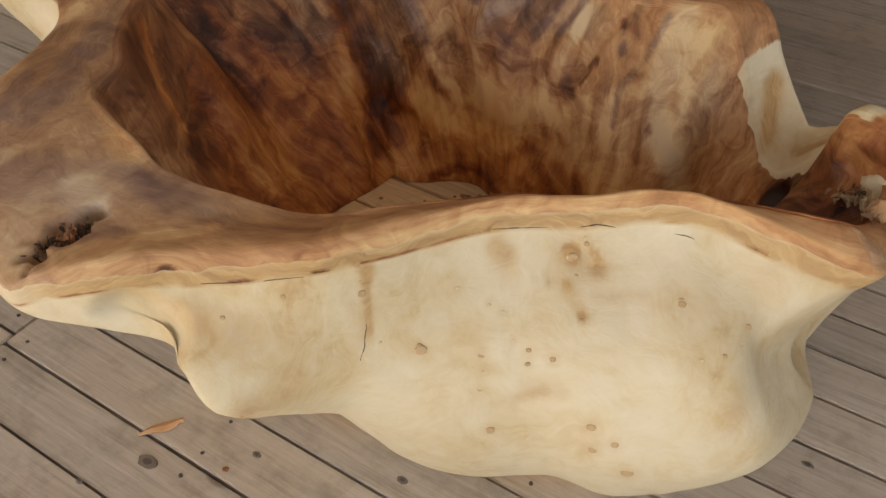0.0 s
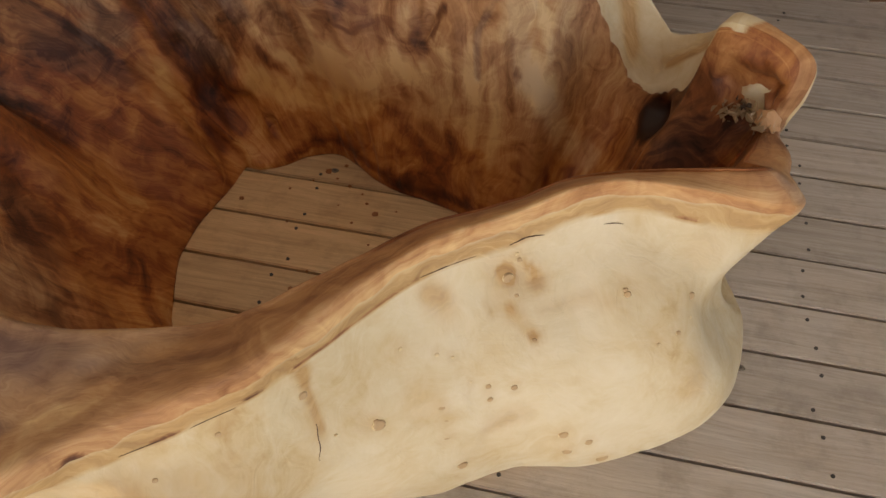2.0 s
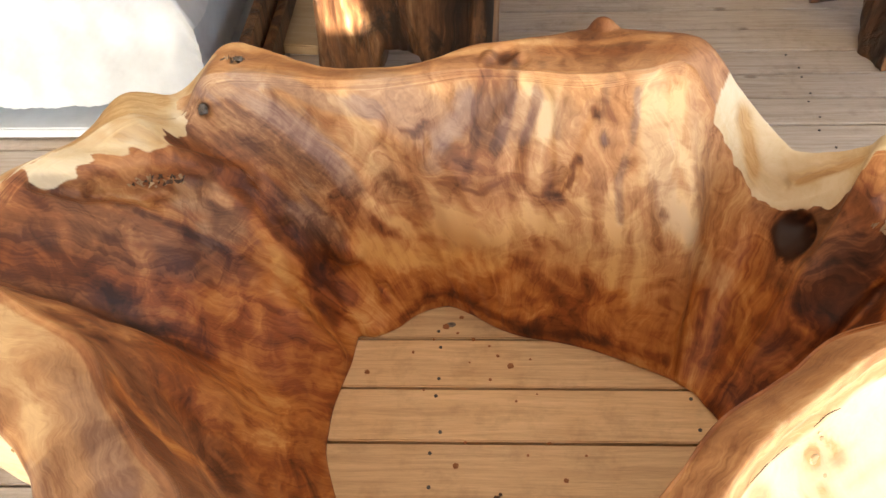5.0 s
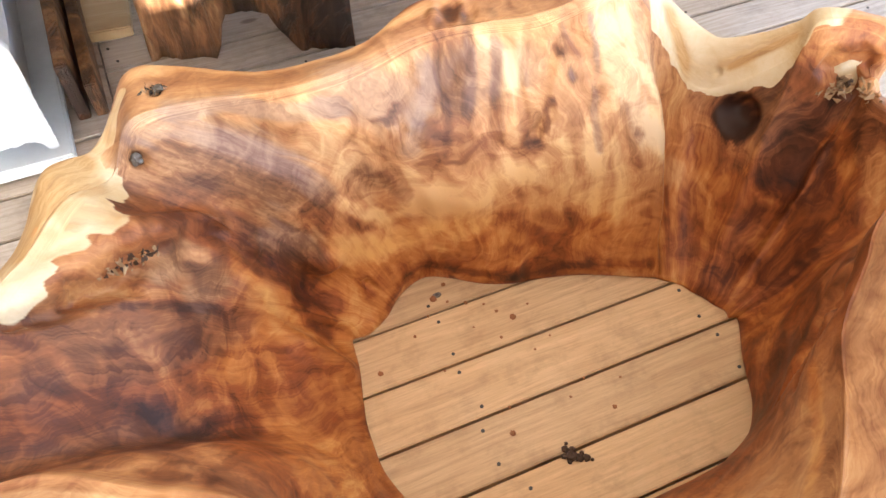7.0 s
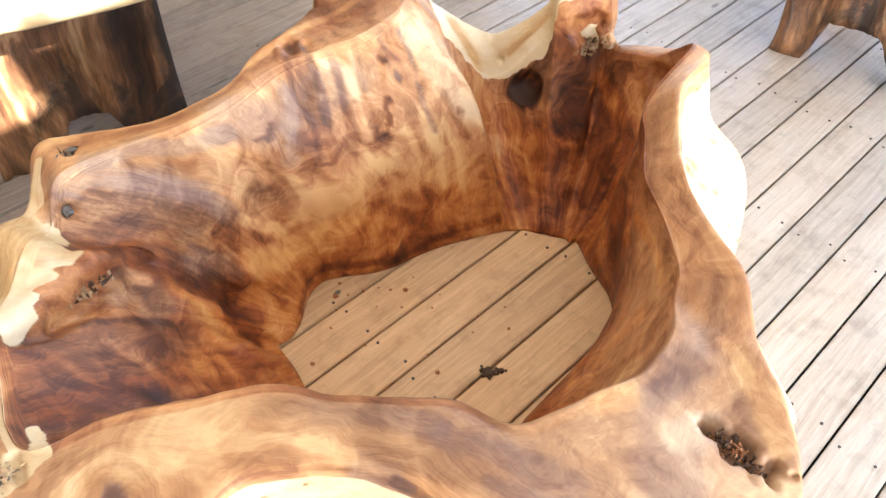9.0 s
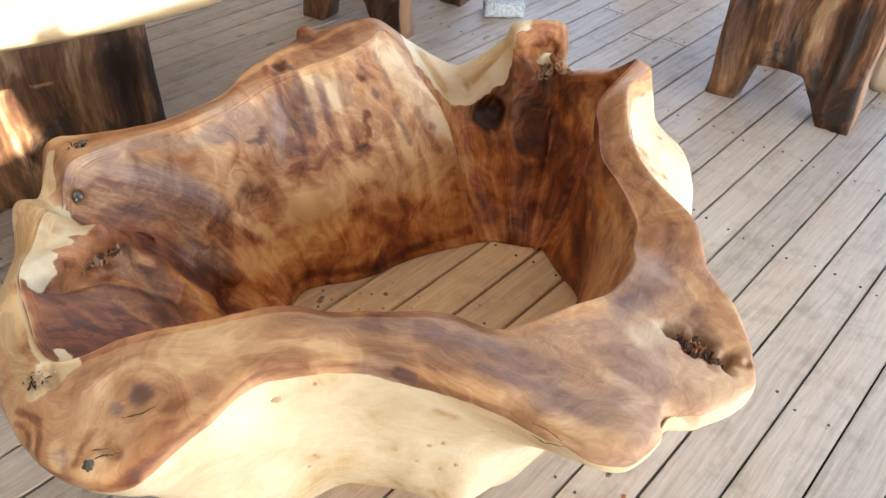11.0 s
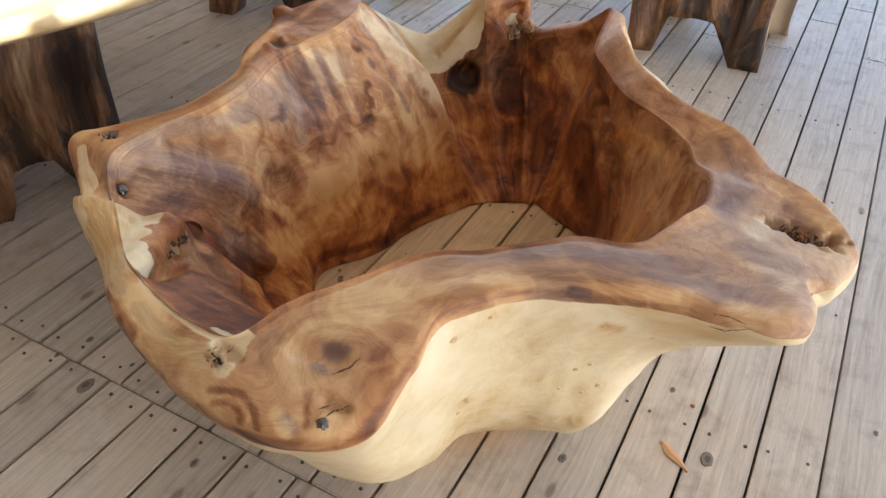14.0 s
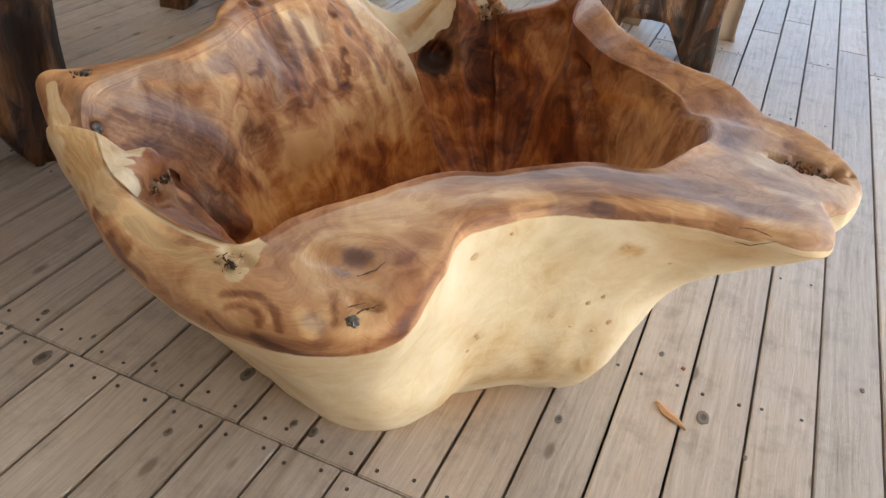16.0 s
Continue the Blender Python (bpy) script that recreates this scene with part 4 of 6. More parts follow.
dent((0.185, 1.826, 0.455), (0.306, 1.770, 0.385), .010, .007, 1.2)
streak(.008, [(0.322, 1.753, 0.407), (0.385, 1.676, 0.538)], pale=-.9)
streak(.02, [(0.211, 1.879, 0.494), (0.249, 1.817, 0.390)], pale=-.5)
dent((-0.369, 1.921, 0.635), (-0.489, 1.754, 0.521), .012, -.008, .3)
dent((-0.294, 1.909, 0.633), (-0.375, 1.785, 0.520), .016, .008, .3)
dent((-0.149, 1.798, 0.585), (-0.219, 1.709, 0.431), .012, .010, .5)
dent((-0.234, 1.831, 0.603), (-0.290, 1.733, 0.450), .018, -.006, .3)
streak(.006, [(0.067, 0.999, 0.562), (0.077, 1.009, 0.567)], pale=-.8)
streak(.006, [(0.084, 1.007, 0.559), (0.086, 0.998, 0.549)], pale=-.8)
streak(.006, [(0.101, 1.021, 0.563), (0.118, 1.021, 0.552)], pale=-.7)
streak(.006, [(0.088, 0.966, 0.524), (0.102, 0.965, 0.518)], pale=-.7)
streak(.006, [(0.057, 0.955, 0.530), (0.065, 0.952, 0.525)], pale=-.6)
streak(.006, [(0.134, 0.941, 0.489), (0.134, 0.945, 0.492)], pale=-.6)
streak(.015, [(-0.022, 0.933, 0.568), (-0.004, 0.941, 0.559)], pale=-.35)
streak(.012, [(-0.160, 0.762, 0.594), (-0.152, 0.770, 0.580)], pale=-.5)
streak(.006, [(-0.151, 0.761, 0.564), (-0.126, 0.731, 0.494)], pale=-.5)
streak(.03, [(0.276, 1.793, 0.363), (0.374, 1.734, 0.517)], pale=-.3)
streak(.015, [(0.200, 1.866, 0.488), (0.242, 1.824, 0.401)], pale=-.4)
streak(0.0085, [(-0.233, 0.666, 0.569), (-0.233, 0.666, 0.569)], pale=-.3)
streak(0.0119, [(-0.064, 0.774, 0.462), (-0.064, 0.774, 0.462)], pale=-.3)
streak(0.0136, [(0.019, 0.829, 0.440), (0.019, 0.829, 0.440)], pale=-.3)
streak(0.0153, [(0.029, 0.824, 0.417), (0.029, 0.824, 0.417)], pale=-.3)
streak(0.0153, [(0.031, 0.812, 0.381), (0.031, 0.812, 0.381)], pale=-.3)
streak(0.0102, [(0.080, 0.872, 0.447), (0.080, 0.872, 0.447)], pale=-.3)
streak(0.0102, [(0.119, 0.884, 0.437), (0.119, 0.884, 0.437)], pale=-.3)
streak(0.0187, [(0.206, 0.877, 0.329), (0.206, 0.877, 0.329)], pale=-.3)
streak(0.0187, [(0.219, 0.876, 0.277), (0.219, 0.876, 0.277)], pale=-.3)
streak(0.0136, [(0.249, 0.888, 0.300), (0.249, 0.888, 0.300)], pale=-.3)
streak(0.0221, [(0.281, 0.901, 0.227), (0.281, 0.901, 0.227)], pale=-.3)
streak(0.017, [(0.057, 0.813, 0.283), (0.057, 0.813, 0.283)], pale=-.3)
streak(0.0153, [(0.363, 1.077, 0.481), (0.363, 1.077, 0.481)], pale=-.3)
streak(0.0102, [(0.349, 1.016, 0.464), (0.349, 1.016, 0.464)], pale=-.3)
streak(0.008, [(0.322, 0.990, 0.461), (0.322, 0.990, 0.461)], pale=-.3)
streak(0.0085, [(0.258, 1.039, 0.519), (0.258, 1.039, 0.519)], pale=-.3)
streak(0.0085, [(0.089, 1.026, 0.577), (0.089, 1.026, 0.577)], pale=-.3)
streak(0.008, [(-0.049, 0.861, 0.525), (-0.049, 0.861, 0.525)], pale=-.3)
streak(0.008, [(0.001, 0.876, 0.503), (0.001, 0.876, 0.503)], pale=-.3)
streak(0.008, [(0.135, 0.940, 0.488), (0.135, 0.940, 0.488)], pale=-.3)
streak(0.0085, [(-0.236, 0.550, 0.409), (-0.236, 0.550, 0.409)], pale=-.3)
streak(0.0187, [(0.082, 0.998, 0.552), (0.082, 0.998, 0.552)], pale=-.3)
streak(0.008, [(0.054, 0.867, 0.460), (0.054, 0.867, 0.460)], pale=-.3)
streak(0.008, [(0.052, 0.852, 0.441), (0.052, 0.852, 0.441)], pale=-.3)
streak(0.008, [(0.086, 0.863, 0.426), (0.086, 0.863, 0.426)], pale=-.3)
streak(0.008, [(0.325, 0.951, 0.402), (0.325, 0.951, 0.402)], pale=-.3)
streak(0.008, [(0.435, 1.043, 0.366), (0.435, 1.043, 0.366)], pale=-.3)
streak(0.008, [(0.023, 0.882, 0.494), (0.023, 0.882, 0.494)], pale=-.3)
streak(0.0119, [(-1.075, 0.987, 0.619), (-1.075, 0.987, 0.619)], pale=-.3)
streak(0.0102, [(-0.870, 0.810, 0.468), (-0.870, 0.810, 0.468)], pale=-.3)
streak(0.0102, [(-0.917, 0.887, 0.430), (-0.917, 0.887, 0.430)], pale=-.3)
streak(0.0136, [(-0.872, 0.820, 0.392), (-0.872, 0.820, 0.392)], pale=-.3)
streak(0.0085, [(-0.893, 0.853, 0.401), (-0.893, 0.853, 0.401)], pale=-.3)
streak(0.0153, [(-0.732, 0.928, 0.076), (-0.732, 0.928, 0.076)], pale=-.3)
streak(0.0102, [(-0.908, 0.794, 0.603), (-0.908, 0.794, 0.603)], pale=-.3)
streak(0.0085, [(-1.019, 0.986, 0.418), (-1.019, 0.986, 0.418)], pale=-.3)
streak(0.008, [(-0.937, 0.876, 0.547), (-0.937, 0.876, 0.547)], pale=-.3)
dent((-0.095, 2.105, 0.608), (-0.091, 2.102, 0.612), .034, -.028)


def build_root():
    n = len(RIM_IN)
    around, across = 22, 11
    ri, ro, zi, zo = np.array(RIM_IN), np.array(RIM_OUT), np.array(Z_IN)[:, None], np.array(Z_OUT)[:, None]
    fo, fi = np.array(FOOT_OUT), np.array(FOOT_IN)
    k = len(SHOULDER)
    tuck = np.array([0.42 if 39 <= j <= 41 else 0.0 for j in range(k, n)])[:, None]
    sh = np.vstack([SHOULDER, ro[k:] * (0.65 - tuck) + fo[k:] * (0.35 + tuck)])
    be = np.vstack([BELLY, ro[k:] * 0.3 + fo[k:] * 0.7])
    i = np.arange(n)
    t1 = np.where((i >= 26) & (i <= 34), 0.40, np.where((i >= 17) & (i < 26), 0.62, 0.80))[:, None]
    t2 = np.where((i >= 26) & (i <= 34), 0.12, np.where((i >= 17) & (i < 26), 0.27, 0.38))[:, None]
    under = np.where((i >= 9) & (i <= 13), 0.14, np.where(i == 0, 0.75, 0.22))[:, None]
    ring = lambda xy, z: np.hstack([xy, np.broadcast_to(z, (n, 1))])
    rings = [
        ring(fi * 0.6 + fo * 0.4, 0 * zi), ring(fi, 0.004 + 0 * zi), ring(fi + (ri - fi) * t2, zi * 0.28), ring(fi + (ri - fi) * t1, zi * 0.68),
        ring(ri + (fi - ri) * 0.03, zi - 0.02), ring(ri + (ro - ri) * 0.10, zi), ring(ri + (ro - ri) * 0.5, zi * 0.5 + zo * 0.5 + 0.004), ring(ri + (ro - ri) * 0.88, zo),
        ring(ro, zo - 0.025), ring(ro + (sh - ro) * under, zo - np.where((i >= 11) & (i <= 13), 0.06, 0.09)[:, None]), ring(sh, zo * 0.67), ring(be, zo * 0.36), ring(fo, 0.004 + 0 * zi), ring(fo * 0.6 + fi * 0.4, 0 * zi)]
    dense = np.array([loop_curve(r, around) for r in rings])
    rows, kinds = [], []
    for j in range(len(rings) - 1):
        a, b, c, d = dense[max(j - 1, 0)], dense[j], dense[j + 1], dense[min(j + 2, len(rings) - 1)]
        steps = across * 2 if j in (2, 3, 10) else across
        for t in np.arange(steps) / steps:
            rows.append(0.5 * (2 * b + (c - a) * t + (2 * a - 5 * b + 4 * c - d) * t * t + (3 * b - a - 3 * c + d) * t ** 3))
            kinds.append(j + t)
    grid = np.array(rows)
    m, w = grid.shape[:2]
    grid[:, :, 2] = np.maximum(grid[:, :, 2], 0.0)
    p = grid.reshape(-1, 3)
    kind = np.repeat(np.array(kinds), w)
    station = np.tile(np.arange(w) / around, m)
    # the outward normal of the surface
    du = np.roll(grid, -1, 1) - np.roll(grid, 1, 1)
    dv = np.roll(grid, -1, 0) - np.roll(grid, 1, 0)
    nor = np.cross(du, dv).reshape(-1, 3)
    nor /= np.linalg.norm(nor, axis=1)[:, None] + 1e-9
    if np.mean(nor[(kind > 5.5) & (kind < 6.5)][:, 2]) < 0:
        nor = -nor
    clear = smooth(p[:, 2] / 0.03)
    slow, fast = wander(p, 6.0, 1), wander(p, 22.0, 2)
    inside = (kind < 5)
    finger = wander(np.stack([station * 8.0, kind * 2.4, station * 0], 1), 1.0, 5)
    flute = wander(np.stack([station * 1.3, kind * 0.5, station * 0], 1), 2.0, 3)
    lift = 0.006 * slow + 0.0022 * fast + np.where(inside, (0.007 * flute * smooth((station - 26.5) / 1.5) * smooth((35.0 - station) / 1.5) + 0.009 * wander(p, 9.0, 9)) * smooth((4.2 - kind) / 0.8), 0.0)
    # phi runs across the grain and psi along it: up the wall, round the rim, round the burls
    over = smooth((kind - 4.0) / 0.6)
    slant = 0.7 * inside * smooth((station - 12.0) / 3.0) * smooth((26.5 - station) / 2.0)
    lying = np.maximum(over, slant)
    ramped = 1.55 + 1.38 * np.clip((station - 13.5) / 12.0, 0, 1)
    phi = (station * 0.115 * (1 - slant) + (kind * 0.075 + ramped) * slant) * (1 - over) + kind * 0.075 * over + 0.055 * wander(p, 3.5, 12) + 0.022 * wander(p, 8.0, 13)
    psi = kind * 0.12 * (1 - lying) + station * 0.115 * lying
    for spot, r, turns in SWIRLS:
        d = np.linalg.norm(p - np.array(spot), axis=1) / r
        phi = phi + 1.6 * turns * r * np.exp(-d * d)
    for a, b, r, depth, rough in DENTS:
        d = near_segment(p, a, b) + rough * r * (fast * 0.5 + 0.5 * wander(p, 45.0, 4) if rough else 0.0)
        lift = lift - depth * smooth(1.4 - d / r)
    p = p + nor * (lift * clear)[:, None]
    p[:, 2] = np.maximum(p[:, 2], 0.0)
    # where the wood is heart and where it is sap
    left = smooth((station - 17.5) / 1.5) * smooth((26.0 - station) / 1.0)
    edge = 8.3 - 0.25 * smooth((station - 12.5) / 1.0) + 0.6 * left - 0.55 * smooth((station - 25.5) / 1.0) * smooth((35.0 - station) / 1.0) + 0.3 * slow
    sap = smooth((kind - edge) / 0.5 + 0.5)
    horn = smooth((station - 34.5) / 0.4) * smooth((39.6 - station) / 0.6)
    sap = np.maximum(sap, horn * smooth((kind - 3.9 - 0.4 * slow - 0.3 * fast - 0.10 * finger) / 0.2))
    end = smooth((station - 39.0) / 0.5) * smooth((41.0 - station) / 0.4)
    sap = np.maximum(sap, end * smooth((kind - 7.0 - 0.5 * slow) / 0.3))
    # the pale ear on the left and the worn lip beside it
    ear = smooth((station - 22.6 - 0.3 * slow) / 0.3) * smooth((24.9 - station + 0.2 * fast) / 0.3) * smooth((kind - 4.3 + 0.5 * smooth((station - 23.8) / 0.5) - 0.4 * slow) / 0.2) * smooth((9.6 - kind) / 0.5)
    lip = smooth((station - 19.0) / 0.3) * smooth((22.9 - station) / 0.3) * smooth(1.3 - np.abs(kind - 4.95 - 0.2 * slow) / 0.4)
    sap = np.maximum(sap, np.maximum(ear, 0.85 * lip))
    top = smooth((kind - 4.1) / 0.25)
    far = smooth((station - 25.0) / 2.0) * smooth((44.0 - station) / 1.0)
    tone, red, pale = 0.53 + 0 * sap, 0.24 + 0.85 * smooth((0.42 - p[:, 2]) / 0.36) + 0.2 * wander(p, 4.0, 10) * inside - (0.22 - 0.22 * far - 0.22 * smooth((8.5 - station) / 2.0)) * top + 0.04, -0.55 * ear - 0.35 * lip
    slope = inside * smooth((station - 12.0) / 3.0) * smooth((26.5 - station) / 2.0)
    # right wall: redder wood, and its shade put into the darker tone
    right = inside * np.maximum(smooth((station - 37.5) / 2.0), smooth((5.0 - station) / 3.0))
    tone, red = tone - 0.04 * inside - 0.04 * slope - 0.09 * slope * smooth((p[:, 2] - 0.20) / 0.2) - 0.07 * right, red + 0.3 * slope + 0.38 * right
    # the pale bevel along the outer edge of the near rim, with a dark line below it
    turn = np.where(station > 42, station - n, station)
    near = smooth((turn + 0.9) / 0.6) * smooth((12.8 - turn) / 0.6)
    bevel = near * smooth((kind - 7.92 + 0.15 * smooth((turn - 7.5) / 1.5) - 0.14 * slow - 0.10 * fast - 0.08 * finger) / 0.2)
    sap = np.maximum(sap, bevel)
    pale = pale - (0.95 - 0.75 * smooth((turn - 7.5) / 1.5)) * bevel * smooth((8.5 - kind) / 0.1) - 0.8 * near * smooth(1 - np.abs(kind - 8.45) / 0.10) * smooth(0.5 + 1.5 * fast + slow)
    seam = near * smooth(1 - np.abs(kind - 8.42 - 0.04 * slow) / 0.12) * smooth(0.55 + 1.2 * fast + 0.8 * slow)
    sap, tone = sap - 0.75 * seam, tone - 0.2 * seam
    tone = tone - 0.03 * near * top * smooth((6.7 - kind) / 0.7) * smooth((9.0 - turn) / 2.0)
    tone = tone + 0.04 * near * top * smooth((kind - 6.2 - 0.35 * slow - 0.2 * finger) / 0.7)
    tone, red = tone + 0.015 * top * smooth((8.0 - turn) / 2.0), red + 0.11 * top * smooth((8.0 - turn) / 2.0)
    lobe = top * smooth((station - 14.0) / 3.0) * smooth((25.5 - station) / 1.0)
    red, tone = red + 0.10 * lobe - 0.14 * near * top + 0.16 * top * wander(p, 3.2, 7), tone + 0.11 * lobe + 0.05 * near * top * smooth((4.5 - turn) / 2.0) + 0.05 * near * top * smooth((turn - 4.0) / 3.0) + 0.02 * top * wander(p, 5.0, 8)
    tone = tone - 0.15 * smooth((station - 13.5) / 1.0) * smooth((21.0 - station) / 1.5) * smooth(1 - np.abs(kind - edge + 0.45 - 0.15 * slow) / 0.4)
    # far wall: paler wood, and the light it catches put into the tone
    tone = tone + inside * (0.02 + 0.06 * far * smooth((p[:, 2] - 0.06) / 0.2) * smooth((37.5 - station) / 5.0))
    tan = top * smooth((station - 19.3) / 1.0) * smooth((25.2 - station) / 0.5) * smooth((8.0 - kind) / 0.6)
    tone, red = tone + 0.10 * tan, red - 0.1 * tan
    hole_shade = 0 * tone
    grain = wander(np.stack([phi * 60.0, psi * 9.0, 0 * phi], 1), 1.0, 11)
    for r, points, dt, dr, ds, dp in STREAKS:
        d = np.min([near_segment(p, u, v) for u, v in zip(points, points[1:] + points[-1:])], axis=0)
        f = smooth(1.6 - (d / r + 0.30 * slow + 0.22 * fast + 0.45 * grain) / 1.1) if dt or ds else smooth((1.7 - d / r - 0.3 * slow - 0.25 * fast) / 1.4)
        # the darkest streaks paint a deep hollow's shade, past the wood's own tones
        if dt < -0.6:
            hole_shade = hole_shade + 0.6 * f * dt
            dt = 0.0
        tone, red, sap, pale = tone + f * dt, red + f * dr, np.clip(sap + f * ds, 0, 1), pale + f * dp
    red = np.clip(red, -0.35, 1.1)
    tone = 0.55 + 0.27 * np.tanh((tone - 0.55) / 0.27) + hole_shade
    idx = np.arange(m * w).reshape(m, w)
    quads = np.stack([idx, np.roll(idx, -1, 1), np.roll(np.roll(idx, -1, 1), -1, 0), np.roll(idx, -1, 0)], -1).reshape(-1, 4)
    me = bpy.data.meshes.new("body")
    me.from_pydata(p.tolist(), [], quads.tolist())
    me.validate()
    for name, values in (("tone", tone), ("red", red), ("sap", sap), ("pale", pale), ("top", top), ("phi", phi), ("psi", psi)):
        me.attributes.new(name, "FLOAT", "POINT").data.foreach_set("value", values.astype(np.float32))
    bm = bmesh.new()
    bm.from_mesh(me)
    bmesh.ops.recalc_face_normals(bm, faces=bm.faces[:])
    for f in bm.faces:
        f.smooth = True
    bm.to_mesh(me)
    bm.free()
    me.materials.append(MAT_ROOT)
    root = tagged(new("root_planter"), "hollow carved tree root, polished brown inside, pale sapwood outside", "root planter")
    body = new("body", me)
    body.parent = root
    return root, body


ROOT, ROOT_BODY = build_root()



def on_surface(spot, normal):
    """A pose that stands on the surface at spot, its z along the normal."""
    return Matrix.Translation(spot) @ Vector(normal).to_track_quat("Z", "Y").to_matrix().to_4x4()


def knot(spot, normal, r):
    """A small knot: a low oval boss with a sunken ring."""
    bm = bmesh.new()
    rng = random.Random(int(spot[0] * 1e4) + 7)
    r *= rng.uniform(0.65, 0.95)
    rings = []
    for k, (f, h) in enumerate(((1.0, -0.003), (0.92, 0.0006), (0.75, 0.0012), (0.5, 0.0014), (0.25, 0.0013))):
        rings.append([bm.verts.new((r * f * math.cos(a) * (1.15 + 0.10 * math.sin(2 * a + r * 900)), r * f * math.sin(a) * (0.85 + 0.1 * rng.random()), h)) for a in (2 * math.pi * i / 14 for i in range(14))])
    for p, q in zip(rings, rings[1:]):
        for i in range(14):
            bm.faces.new((p[i], p[(i + 1) % 14], q[(i + 1) % 14], q[i]))
    bm.faces.new(rings[-1])
    core = 0.97
    for f in bm.faces:
        f.smooth = True
        f.material_index = 1 if f.calc_center_median().xy.length < r * core and r > 0.0035 else 0
    ob = part("knot", bm, MAT_KNOT_PALE, ROOT)
    ob.data.materials.append(MAT_KNOT)
    ob.matrix_local = on_surface(spot, normal)
    return ob


def crack(points, r, material=None):
    """A dark crack that follows the wood through the points."""
    p = [Vector(q) for q in points]
    line = [a.lerp(b, t / 4) for a, b in zip(p, p[1:]) for t in range(4)] + [p[-1]]
    bm = bmesh.new()
    rng = random.Random(len(points) * 13)
    rings = []
    for i, q in enumerate(line):
        d = (line[min(i + 1, len(line) - 1)] - line[max(i - 1, 0)]).normalized()
        side = d.orthogonal().normalized()
        up = d.cross(side)
        w = r * (0.35 + 0.65 * math.sin(math.pi * min(max(i / (len(line) - 1), 0.08), 0.92))) * rng.uniform(0.6, 1.3)
        q = q + Vector((rng.uniform(-1, 1), rng.uniform(-1, 1), 0)) * r * 0.7
        rings.append([bm.verts.new(q + side * w * math.cos(a) + up * w * math.sin(a)) for a in (math.pi * k / 3 for k in range(6))])
    for u, v in zip(rings, rings[1:]):
        for k in range(6):
            bm.faces.new((u[k], u[(k + 1) % 6], v[(k + 1) % 6], v[k]))
    return part("crack", bm, material or MAT_CRACK, ROOT)


def rough_lump(name, spot, normal, r, material, parent, seed, flat=0.6):
    """A crumbly lump of bark or resin."""
    bm = bmesh.new()
    bmesh.ops.create_icosphere(bm, subdivisions=3, radius=r)
    for v in bm.verts:
        n = noise.noise(v.co * (1.6 / r) + Vector((seed * 3.7, 0, 0))) + 0.5 * noise.noise(v.co * (4.0 / r) + Vector((seed, 5, 0)))
        v.co *= 1 + 0.42 * n
        v.co.z *= flat
    ob = part(name, bm, material, parent)
    ob.matrix_local = on_surface(spot, normal)
    return ob



def crumble(name, a, b, r, count, material, seed, lift=0.0):
    """Broken splinters and crumbs that fill a hollow from a to b."""
    rng = random.Random(seed)
    a, b = Vector(a), Vector(b)
    bm = bmesh.new()
    for _ in range(count):
        c = a.lerp(b, rng.random()) + Vector((rng.gauss(0, r * 0.5), rng.gauss(0, r * 0.5), lift + rng.uniform(-0.012, 0.004)))
        size = rng.uniform(0.12, 0.42) * r
        turn = Euler((rng.uniform(0, 6), rng.uniform(0, 6), rng.uniform(0, 6))).to_matrix()
        pts = [c + turn @ Vector((rng.uniform(-1, 1) * size * 1.6, rng.uniform(-1, 1) * size, rng.uniform(-1, 1) * size * 0.5)) for _ in range(6)]
        bmesh.ops.convex_hull(bm, input=[bm.verts.new(p) for p in pts])
    return tagged(part(name, bm, material, ROOT), kind="stuff")


knot((-0.233, 0.666, 0.569), (0.671, -0.657, 0.343), 0.005)
knot((-0.064, 0.774, 0.462), (0.623, -0.495, 0.606), 0.007)
knot((0.019, 0.829, 0.440), (0.486, -0.596, 0.639), 0.008)
knot((0.029, 0.824, 0.417), (0.547, -0.659, 0.516), 0.009)
knot((0.031, 0.812, 0.381), (0.565, -0.726, 0.391), 0.009)
knot((0.080, 0.872, 0.447), (0.346, -0.711, 0.612), 0.006)
knot((0.118, 0.884, 0.437), (0.34, -0.728, 0.595), 0.006)
knot((0.206, 0.877, 0.329), (0.299, -0.885, 0.357), 0.011)
knot((0.218, 0.876, 0.276), (0.266, -0.922, 0.282), 0.011)
knot((0.249, 0.888, 0.300), (0.327, -0.848, 0.418), 0.008)
knot((0.281, 0.901, 0.227), (0.455, -0.881, 0.132), 0.013)
knot((0.057, 0.813, 0.283), (0.543, -0.792, 0.279), 0.01)
knot((0.363, 1.077, 0.481), (0.486, -0.57, 0.662), 0.009)
knot((0.350, 1.016, 0.464), (0.454, -0.437, 0.776), 0.006)
knot((0.322, 0.990, 0.461), (0.436, -0.514, 0.738), 0.004)
knot((0.258, 1.039, 0.519), (0.303, -0.543, 0.783), 0.005)
knot((0.089, 1.026, 0.577), (0.498, -0.756, 0.424), 0.005)
knot((-0.049, 0.861, 0.525), (0.694, -0.536, 0.48), 0.004)
knot((0.001, 0.876, 0.503), (0.491, -0.571, 0.658), 0.004)
knot((0.135, 0.940, 0.488), (0.348, -0.472, 0.81), 0.004)
knot((-0.236, 0.549, 0.411), (0.696, -0.682, 0.225), 0.005)
knot((0.082, 0.998, 0.552), (0.55, -0.714, 0.433), 0.011)
knot((0.054, 0.867, 0.460), (0.452, -0.601, 0.66), 0.003)
knot((0.052, 0.852, 0.441), (0.479, -0.61, 0.631), 0.003)
knot((0.086, 0.863, 0.426), (0.419, -0.762, 0.494), 0.004)
